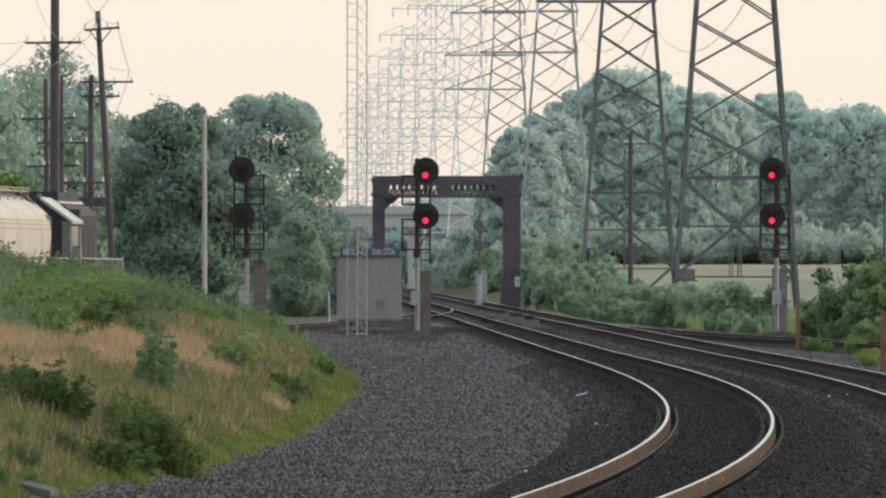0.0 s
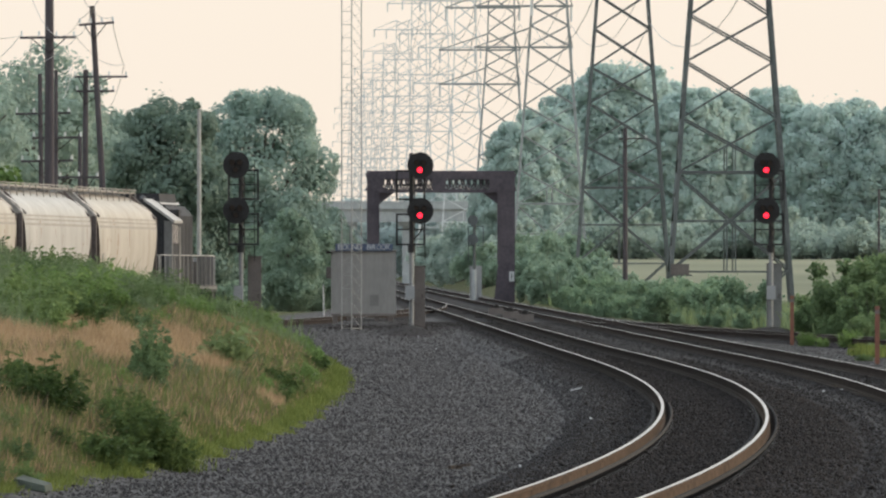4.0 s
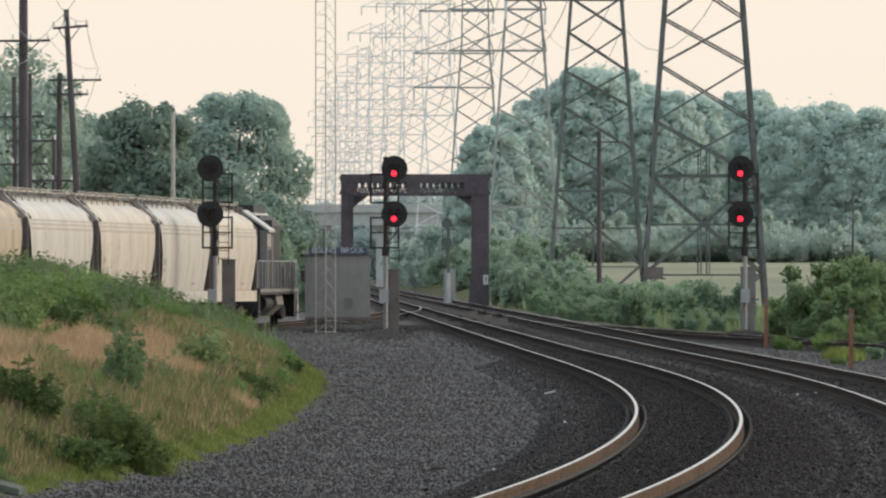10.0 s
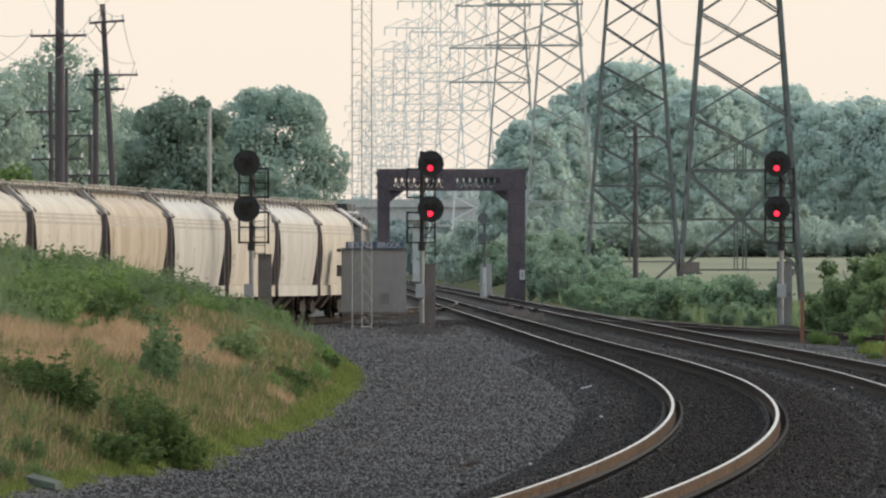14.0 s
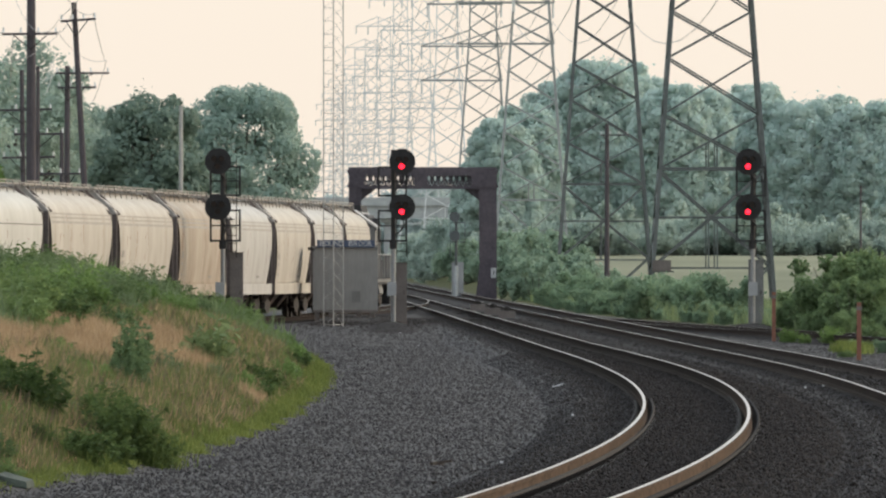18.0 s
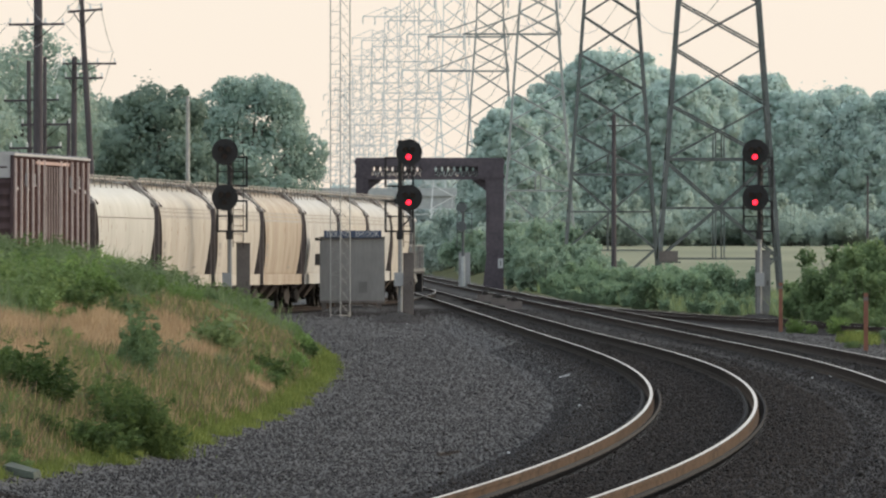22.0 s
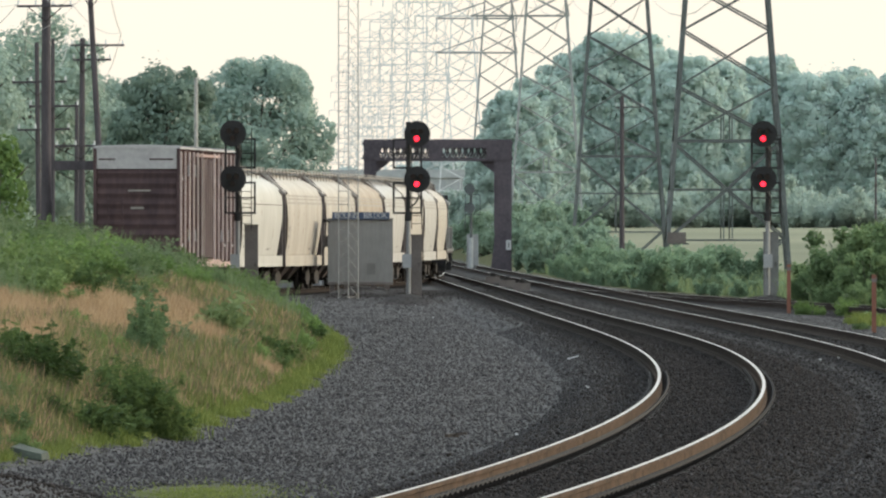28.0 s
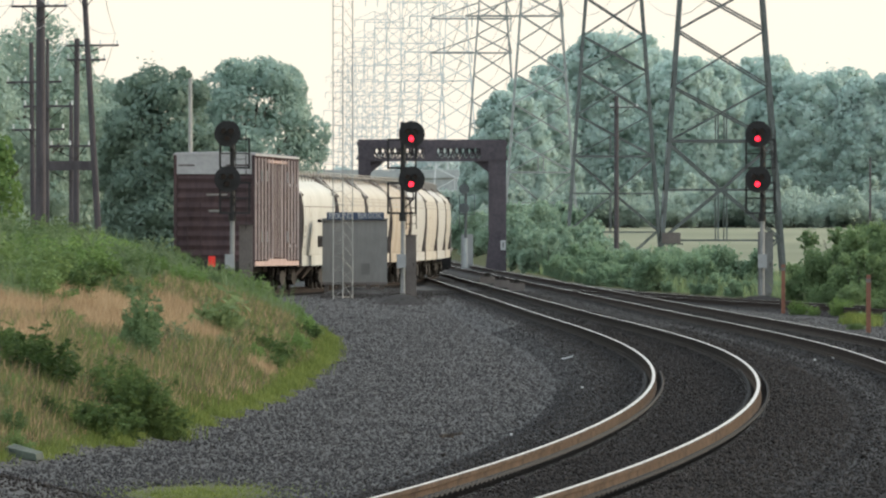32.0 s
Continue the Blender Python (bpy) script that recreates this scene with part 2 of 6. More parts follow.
def ground_material():
    """Gravel, soot along the tracks and shade at the hut, turf and field, blended by the painted zones of the ground.
    """
    m = bpy.data.materials.new("yard_ground")
    m.use_nodes = True
    n, l = m.node_tree.nodes, m.node_tree.links
    b = n["Principled BSDF"]
    b.inputs["Roughness"].default_value, b.inputs["Specular IOR Level"].default_value = 0.95, 0.1
    tc = n.new("ShaderNodeTexCoord")
    zone, sep = n.new("ShaderNodeVertexColor"), n.new("ShaderNodeSeparateColor")
    zone.layer_name = "zone"
    l.new(zone.outputs["Color"], sep.inputs[0])

    def noisy(scale, dark, light, detail=5):
        t, r = n.new("ShaderNodeTexNoise"), n.new("ShaderNodeValToRGB")
        t.inputs["Scale"].default_value, t.inputs["Detail"].default_value = scale, detail
        l.new(tc.outputs["Object"], t.inputs["Vector"])
        r.color_ramp.elements[0].position, r.color_ramp.elements[1].position = 0.35, 0.65
        r.color_ramp.elements[0].color, r.color_ramp.elements[1].color = (*dark, 1), (*light, 1)
        l.new(t.outputs[0], r.inputs[0])
        return t, r

    grain, last = noisy(5, (0.0288, 0.028, 0.0296), (0.092, 0.0896, 0.0896), 8)
    edge, _ = noisy(1.1, (0, 0, 0), (1, 1, 1))
    for chan, (scale, dark, light) in zip(("Red", "Green", "Blue"), (
            (7, (0.0072, 0.0064, 0.0072), (0.0264, 0.024, 0.024)), (0.7, (0.032, 0.04, 0.0144), (0.08, 0.08, 0.0336)), (0.015, (0.136, 0.144, 0.096), (0.2, 0.2, 0.136)))):
        _, r = noisy(scale, dark, light)
        mixf = n.new("ShaderNodeMath")
        mixf.operation, mixf.inputs[1].default_value, mixf.use_clamp = "MULTIPLY_ADD", 2.2, True
        off = n.new("ShaderNodeMath")
        off.operation, off.inputs[1].default_value = "MULTIPLY_ADD", -1.2
        off.inputs[2].default_value = 0.0
        l.new(edge.outputs[0], off.inputs[0])
        l.new(sep.outputs[chan], mixf.inputs[0])
        l.new(off.outputs[0], mixf.inputs[2])
        mx = n.new("ShaderNodeMix")
        mx.data_type = "RGBA"
        l.new(mixf.outputs[0], mx.inputs[0])
        l.new(last.outputs[0], mx.inputs[6])
        l.new(r.outputs[0], mx.inputs[7])
        last_out = mx.outputs[2]

        class Holder:
            outputs = [last_out]
        last = Holder
    l.new(last.outputs[0], b.inputs["Base Color"])
    bp = n.new("ShaderNodeBump")
    bp.inputs["Strength"].default_value, bp.inputs["Distance"].default_value = 0.8, 0.03
    l.new(grain.outputs[0], bp.inputs["Height"])
    l.new(bp.outputs[0], b.inputs["Normal"])
    return m


M_GROUND = ground_material()


# ---- mesh tools ----
class Form:
    """Gathers points and faces for one mesh."""

    def __init__(self):
        self.v, self.f = [], []

    def add(self, vs, fs):
        o = len(self.v)
        self.v += [tuple(p) for p in vs]
        self.f += [tuple(i + o for i in q) for q in fs]
        return self

    def box(self, x0, x1, y0, y1, z0, z1):
        return self.add([(x, y, z) for z in (z0, z1) for x, y in ((x0, y0), (x1, y0), (x1, y1), (x0, y1))],
                        [(3, 2, 1, 0), (4, 5, 6, 7), (0, 1, 5, 4), (1, 2, 6, 5), (2, 3, 7, 6), (3, 0, 4, 7)])

    def bar(self, p, q, w, h=None):
        """A square bar from p to q."""
        p, q = Vector(p), Vector(q)
        h = h or w
        d = (q - p).normalized()
        up = Vector((0, 0, 1)) if abs(d.z) < 0.95 else Vector((0, 1, 0))
        a = d.cross(up).normalized() * (w / 2)
        b = a.cross(d).normalized() * (h / 2)
        return self.add([c + s * a + t * b for c in (p, q) for s, t in ((-1, -1), (1, -1), (1, 1), (-1, 1))],
                        [(3, 2, 1, 0), (4, 5, 6, 7), (0, 1, 5, 4), (1, 2, 6, 5), (2, 3, 7, 6), (3, 0, 4, 7)])

    def tube(self, p, q, r, r2=None, n=10):
        p, q = Vector(p), Vector(q)
        r2 = r if r2 is None else r2
        d = (q - p).normalized()
        up = Vector((0, 0, 1)) if abs(d.z) < 0.95 else Vector((0, 1, 0))
        a = d.cross(up).normalized()
        b = a.cross(d).normalized()
        ring = [a * math.cos(k * math.tau / n) + b * math.sin(k * math.tau / n) for k in range(n)]
        return self.add([p + r * k for k in ring] + [q + r2 * k for k in ring],
                        [(k, (k + 1) % n, n + (k + 1) % n, n + k) for k in range(n)] + [tuple(range(n))[::-1], tuple(range(n, 2 * n))])

    def wire(self, pts, r, n=4):
        """One round wire through the points."""
        pts = [Vector(p) for p in pts]
        d = (pts[-1] - pts[0]).normalized()
        up = Vector((0, 0, 1)) if abs(d.z) < 0.9 else Vector((0, 1, 0))
        a = d.cross(up).normalized()
        b = a.cross(d).normalized()
        return self.loft([[p + (a * math.cos(k * math.tau / n) + b * math.sin(k * math.tau / n)) * r for k in range(n)] for p in pts])

    def loft(self, rings, caps=True, closed=True):
        n = len(rings[0])
        o = [p for r in rings for p in r]
        m = n if closed else n - 1
        fs = [(i * n + k, i * n + (k + 1) % n, (i + 1) * n + (k + 1) % n, (i + 1) * n + k) for i in range(len(rings) - 1) for k in range(m)]
        if caps:
            fs += [tuple(range(n))[::-1], tuple(range((len(rings) - 1) * n, len(rings) * n))]
        return self.add(o, fs)

    def mesh(self, name, *mats, smooth=False):
        me = bpy.data.meshes.new(name)
        me.from_pydata(self.v, [], self.f)
        for m in mats:
            me.materials.append(m)
        bm = bmesh.new()
        bm.from_mesh(me)
        bmesh.ops.recalc_face_normals(bm, faces=bm.faces)
        bm.to_mesh(me)
        bm.free()
        if smooth:
            me.shade_smooth()
        return me


def part(name, form, material, parent, label="", smooth=False):
    ob = new(name, form.mesh(name, material, smooth=smooth))
    ob.parent = parent
    return tagged(ob, label) if label else ob


def again(name, mesh, parent, m):
    """One more piece on a shared mesh."""
    ob = new(name, mesh)
    ob.parent = parent
    ob.matrix_basis = m
    return ob


def thing(name, label, category, m=None, group="", kind=""):
    ob = new(name)
    ob.empty_display_size = 0.2
    if m is not None:
        ob.matrix_basis = m
    return tagged(ob, label, category, group, kind)


def quick(name, v, faces, material):
    """A large mesh from arrays of points and equal-sided faces."""
    v, faces = np.asarray(v, np.float32), np.asarray(faces, np.int32)
    me = bpy.data.meshes.new(name)
    k = faces.shape[1]
    me.vertices.add(len(v))
    me.vertices.foreach_set("co", v.ravel())
    me.loops.add(faces.size)
    me.loops.foreach_set("vertex_index", faces.ravel())
    me.polygons.add(len(faces))
    me.polygons.foreach_set("loop_start", np.arange(0, faces.size, k, dtype=np.int32))
    me.materials.append(material)
    me.update(calc_edges=True)
    me.validate()
    return me


# ---- the plan: tracks as functions of the distance d from the camera ----
def along_a(d):
    if d < 70:
        return along_a(70.0) + 0.145 * (d - 70)
    u = max(0.0, 300 - d)
    return 3.3253 - 0.01334 * (d - 300) + 4.83e-5 * u ** 2 - 8.836e-7 * u ** 3


def along_b(d):
    return along_a(d) + 3.9 + 0.004 * max(0.0, 190 - d)


def along_c(d):
    return along_b(d) + 0.00022 * max(0.0, 520 - d) ** 2


def along_l(d):
    """The branch: it leaves the main line at 640 m, curving left towards the camera, less sharply below 410 m."""
    a, b = min(max(0.0, 640 - d), 230.0), max(0.0, 410 - d)
    return along_a(d) - 0.00022 * a ** 2 - 2 * 0.00022 * 230 * b - 0.000132 * b ** 2


def low_l(d):
    return float(np.interp(d, [350, 440, 540, 630], [0.05, -0.08, -0.06, 0.0]))


def cant(d):
    return 0.055 * min(1.0, max(0.0, (300 - d) / 100))


def step(a, b, x):
    t = np.clip((x - a) / (b - a), 0, 1)
    return t * t * (3 - 2 * t)


def bank_edge(d):
    """Where the grass bank begins, as x."""
    return np.interp(d, [60, 105, 122, 140, 170, 225, 272, 300, 340, 390, 430], [-9, -7.5, -5.0, -3.45, -2.62, -2.3, -2.7, -3.6, -4.7, -6.0, -8.2])


def ground_z(x, y):
    """Height of the ground."""
    x, y = np.asarray(x, float), np.asarray(y, float)
    xa, xl = (np.vectorize(g)(y) for g in (along_a, along_l))
    z = -0.42 + 0.2 * step(330, 420, y) + 0 * x
    lift = 0.055 * np.clip((300 - y) / 100, 0, 1)
    z = np.maximum(z, -0.2 - 0.25 * step(1.5, 2.6, np.abs(x - xa)) + lift * np.clip((x - xa) / 1.51 + 0.5, 0, 1.3) * (1 - step(1.8, 3.0, np.abs(x - xa))))
    z = np.maximum(z, -0.2 - 0.25 * step(1.5, 2.6, np.abs(x - xa - 3.9)))
    # the overgrown bank between the yard and the branch track
    u = bank_edge(y) - x
    run = np.clip(0.5 * (u + np.sqrt(u * u + 0.25)) - 0.12, 0, None) * 0.56
    top = np.interp(y, [60, 110, 200, 290, 310, 330, 350, 372, 395, 430], [1.2, 1.9, 2.5, 2.6, 2.35, 1.75, 1.25, 0.7, 0.25, 0.0])
    bank = top * (1 - np.exp(-run / np.maximum(top, 0.05)))
    bank = bank * step(2.0, 4.6, np.abs(x - xl)) * np.where(x < xl, 0.3, 1.0)
    bank = bank * (1 + 0.1 * np.sin(x * 0.9 + y * 0.11) * np.sin(y * 0.17 + 1.0))
    z = z + bank
    z = np.where((np.abs(x - xl) < 2.4) & (y < 640), np.minimum(z, -0.3), z)
    # gravel pad below the hut
    z = z + 0.26 * np.exp(-(((x + 3.4) / 2.0) ** 2 + ((y - 451) / 6) ** 2)) * step(1.6, 2.6, np.abs(x - xl))
    z = z + 0.007 * np.sin(x * 1.7 + y * 0.31) * np.sin(y * 0.23 - x * 0.6) * step(2.0, 3.5, np.abs(x - xa))
    # a heap of old ballast on the near side
    z = z + 0.33 * np.exp(-(((x + 4.3) / 0.95) ** 2 + ((y - 104) / 4.0) ** 2))
    # dark dirt heaped round the foot of the middle signal
    z = z + 0.3 * np.exp(-(((x + 1.5) / 0.8) ** 2 + ((y - 396) / 5.0) ** 2))
    z = z + 0.22 * np.exp(-(((x - 11.2) / 0.9) ** 2 + ((y - 396) / 5.0) ** 2))
    # the field climbs gently towards the woods
    z = z + 3.4 * step(620, 1050, y) * step(5, 16, x - xa)
    return z


def gz(x, y):
    return float(ground_z(x, y))


def cinders_and_shade(x, y):
    """Dark ground patches: cinders about the signals, and shade painted at the hut."""
    spots = ((-3.5, 428, 1.6, 20), (-1.5, 394, 1.25, 13), (-0.8, 445, 2.0, 34), (11.3, 394, 1.3, 12))
    return np.maximum.reduce([np.exp(-(((x - sx) / rx) ** 2 + ((y - sy) / ry) ** 2)) for sx, sy, rx, ry in spots])


# ---- the ground: one sheet to the horizon ----
def build_ground():
    xs = np.concatenate([-np.geomspace(3200, 22, 26), np.arange(-20, -9, 0.4), np.arange(-9, 8, 0.16), np.arange(8, 16.01, 0.4), np.geomspace(18, 3200, 26)])
    ys = np.concatenate([np.arange(-40, 80, 8.0), np.arange(80, 300, 1.25), np.arange(300, 500, 2.5), np.arange(500, 760, 8), np.geomspace(770, 4900, 30)])
    gx, gy = np.meshgrid(xs, ys)
    gzz = ground_z(gx, gy)
    v = np.stack([gx, gy, gzz], -1).reshape(-1, 3)
    nx, ny = len(xs), len(ys)
    i = (np.arange(ny - 1)[:, None] * nx + np.arange(nx - 1)[None]).ravel()
    q = np.stack([i, i + 1, i + nx + 1, i + nx], -1)
    cx, cy = v[:, 0], v[:, 1]
    xa = np.vectorize(along_a)(cy)
    xl = np.vectorize(along_l)(cy)
    xc = np.vectorize(along_c)(cy)
    soot = np.maximum.reduce([1 - step(1.0, 2.1, np.abs(cx - xa - 0.45) - 0.35), 0.8 * (1 - step(1.0, 2.1, np.abs(cx - xa - 3.9))), (1 - step(1.2, 2.2, np.abs(cx - xl))) * (cy > 250),
                              (1 - step(1.2, 2.4, np.abs(cx - xc))) * (cy > 300) * (cy < 520)])
    # the painted shade at the hut joins the soot zone
    soot = np.maximum(soot, 0.95 * cinders_and_shade(cx, cy))
    turf = step(0.05, 0.5, bank_edge(cy) - cx) * (cy < 430) * (cy > 100)
    turf = np.maximum(turf, step(4, 7, xl - cx) * (cy > 380))
    turf = np.maximum(turf, step(1.6, 3.0, cx - xc) * (cy > 330))
    turf = np.maximum(turf, step(1.0, 1.8, cx - 9.6) * (cy <= 330) * 0.2)
    turf = np.maximum(turf, step(620, 700, cy) * (step(5, 8, cx - xa) + step(4, 7, xa - cx)))
    turf = np.maximum(turf, np.exp(-(((cx + 2.4) / 0.7) ** 2 + ((cy - 111) / 3.5) ** 2)))
    field = step(8, 12, cx - xa) * step(640, 700, cy)
    col = np.stack([soot, turf, field, np.ones_like(soot)], -1).astype(np.float32)
    me = quick("ground", v, q, M_GROUND)
    me.shade_smooth()
    at = me.color_attributes.new("zone", "FLOAT_COLOR", "POINT")
    at.data.foreach_set("color", col.ravel())
    tagged(new("ground", me), "dark grey gravel yard with grassy verges and far field", "ground", kind="structure")


build_ground()

RAIL_PROFILE = [(-0.045, -0.17), (-0.045, -0.155), (-0.012, -0.135), (-0.009, -0.05), (-0.034, -0.04), (-0.035, -0.004), (-0.031, -0.001), (-0.021, 0.0), (0.021, 0.0),
                (0.031, -0.001), (0.035, -0.004), (0.034, -0.04), (0.009, -0.05), (0.012, -0.135), (0.045, -0.155), (0.045, -0.17)]


def stations(d0, d1):
    d, out = d0, []
    # stones in the hut's painted shade turn black as well
    while d < d1:
        out.append(d)
        d += 1.5 if d < 260 else 4 if d < 500 else 12
    return out + [d1]


def build_track(line, d0, d1, tilt, low, label, web):
    tr = thing("railway_track", label, "railway track", kind="structure")
    ds = stations(d0, d1)
    for side in (-1, 1):
        rings = []
        for d in ds:
            s = (line(d + 0.5) - line(d - 0.5))
            nx, ny = 1 / math.hypot(1, s), -s / math.hypot(1, s)
            z = low(d) + (tilt(d) if side > 0 else 0)
            c = (line(d) + side * 0.755 * nx, d + side * 0.755 * ny)
            rings.append([(c[0] + px * nx, c[1] + px * ny, z + pz) for px, pz in RAIL_PROFILE])
        me = Form().loft(rings).mesh("rail", web, M_RAILTOP)
        n = len(RAIL_PROFILE)
        for k, p in enumerate(me.polygons):
            if len(p.vertices) == 4 and all(v % n in (7, 8) for v in p.vertices):
                p.material_index = 1
        ob = new("rail", me)
        ob.parent = tr
    return tr


TRACK_A = build_track(along_a, 62, 2600, cant, lambda d: 0.0, "curving main line track with polished rails in dark ballast", M_RAIL)
TRACK_B = build_track(along_b, 62, 2600, lambda d: 0.0, lambda d: 0.0, "second main line track beside the curve", M_RAILDARK)
TRACK_C = build_track(along_c, 300, 515, lambda d: 0.0, lambda d: -0.12, "outer siding track along the bushes", M_RAILDARK)
TRACK_L = build_track(along_l, 330, 636, lambda d: 0.0, low_l, "diverging branch track behind the grass bank", M_RAILDARK)


# ---- signals ----
SD = 405.0
M_CASEGREY = mat("grey_case_paint", (0.12, 0.124, 0.124), (0.184, 0.188, 0.188), 1.5, 0.7, 0.1, 0.1)
SCALE = SD / 420.0
SP = FOCUS / SD


def head(parent, x, z, lit):
    h = part("signal_head", Form().tube((x, -0.5, z), (x, -0.44, z), 0.49, n=36).tube((x, -0.44, z), (x, -0.1, z), 0.3, 0.22, n=20)
             .bar((x, -0.12, z), (0, 0, z), 0.1), M_BLACK, parent)
    for k, (lx, lz) in enumerate(((-0.02, -0.17), (-0.15, 0.1), (0.13, 0.1))):
        on = lit and k == 0
        lens = part("lens", Form().tube((x + lx, -0.54, z + lz), (x + lx, -0.5, z + lz), 0.1, n=16), M_RED if on else M_LENS, h,
                    "glowing red lens" if on else "dark unlit lens")
        hood = Form()
        arc = [math.pi * (j - 1.0) / 8 for j in range(11)]
        hood.loft([[(x + lx + r * math.cos(a), y, z + lz + r * math.sin(a)) for r, y in ((0.115, -0.5), (0.115, -0.8), (0.13, -0.8), (0.13, -0.5))] for a in arc])
        part("hood", hood, M_BLACK, h)
    return h


def cage(parent, x0, x1, z0, z1):
    fl = part("platform_floor", Form().box(x0, x1, -0.08, 0.55, z0 - 0.03, z0), M_IRON, parent)
    zm = (z0 + z1) / 2
    for p, q, w in (((x0, -0.1, z0 - 0.04), (x0, -0.1, z1 + 0.04), 0.075), ((x1, -0.1, z0 - 0.04), (x1, -0.1, z1 + 0.04), 0.075),
                    ((x0, -0.1, z0), (x1, -0.1, z0), 0.07), ((x0, -0.1, z1), (x1, -0.1, z1), 0.07), ((x0, -0.1, zm), (x1, -0.1, zm), 0.05),
                    ((x0, -0.1, z0), (x0, 0.55, z0), 0.06), ((x1, -0.1, z0), (x1, 0.55, z0), 0.06), ((x0, 0.55, z0), (x1, 0.55, z0), 0.06),
                    ((x0, -0.1, z1), (x0, 0.55, z1), 0.04), ((x1, -0.1, z1), (x1, 0.55, z1), 0.04), ((x1, 0.55, z0), (x1, 0.55, z1), 0.05)):
        part("guard_rail", Form().bar(p, q, w), M_BLACK, fl)


def build_signal(x, d, head_x, cage_x, case_x, lit, label, box_x, coat, kind, case_top=2.36):
    s = thing("signal_mast", label, "railway signal", pose(x, d, -0.11) @ Matrix.Scale(SCALE, 4), group="signal masts")
    part("concrete_foot", Form().box(-0.2, 0.2, -0.2, 0.2, -0.7, 0.02), M_CASE, s)
    part("lower_pole", Form().tube((0, 0, -0.05), (0, 0, 2.85), 0.085, n=14), M_MAST, s, "bare grey metal pole")
    part("upper_pole", Form().tube((0, 0, 2.85), (0, 0, 6.5), 0.09, n=14).tube((0, 0, 2.8), (0, 0, 3.1), 0.14, n=14), M_BLACK, s)
    for hz in (6.04, 4.35):
        head(s, head_x, hz, lit)
        cable = Form()
        pts = [(head_x * (1 - t) + 0.2 * math.sin(t * 3.14), -0.15, hz - 0.35 - 0.75 * t) for t in np.linspace(0, 1, 8)]
        part("cable", cable.wire(pts, 0.03), M_BLACK, s)
    cage(s, cage_x[0], cage_x[1], 4.78, 5.84)
    cage(s, cage_x[0], cage_x[1], 3.1, 4.22)
    lad = Form()
    for k in range(12):
        lad.tube((0.12, 0.3, 2.7 + k * 0.3), (0.5, 0.3, 2.7 + k * 0.3), 0.014, n=6)
    lad.bar((0.12, 0.3, 2.5), (0.12, 0.3, 6.2), 0.03).bar((0.5, 0.3, 2.5), (0.5, 0.3, 6.2), 0.03)
    part("ladder", lad, M_IRON, s)
    jb = part("junction_box", Form().box(box_x - 0.17, box_x + 0.17, -0.3, -0.085, 1.05, 1.57), M_BOX, s, "small grey junction box")
    part("box_lid", Form().box(box_x - 0.145, box_x + 0.145, -0.32, -0.3, 1.08, 1.54), M_BOX, jb)
    cz = thing("relay_case", "tall narrow %s steel equipment case behind signal" % kind, "equipment case",
               pose(x + SCALE * sum(case_x) / 2, d + 0.75, -0.11) @ Matrix.Scale(SCALE, 4), group="equipment cases")
    w = (case_x[1] - case_x[0]) / 2
    part("body", Form().box(-w, w, -0.22, 0.22, -0.6, case_top), coat, cz)
    part("door", Form().box(-w + 0.03, w - 0.03, -0.245, -0.22, 0.1, case_top - 0.11), coat, cz)
    part("cap", Form().box(-w - 0.02, w + 0.02, -0.26, 0.24, case_top, case_top + 0.04), coat, cz)
    part("handle", Form().box(w - 0.12, w - 0.09, -0.275, -0.245, 1.1, 1.25), M_IRON, cz)


build_signal((413 - 784) / SP, SD - 2, -0.17, (-0.45, 0.63), (0.24, 0.74), False, "two-headed black signal mast with unlit lenses by the bank", -0.1, M_CASE, "brown-grey", 2.63)
build_signal((713 - 784) / SP, SD, 0.33, (-0.55, 0.48), (0.1, 0.5), True, "two-headed black signal mast with red lights beside hut", -0.06, M_CASE, "brown-grey", 2.26)
build_signal((1349 - 784) / SP, SD, -0.17, (-0.6, 0.45), (-0.14, 0.42), True, "two-headed black signal mast with red lights by bushes", 0.0, M_CASEGREY, "grey")


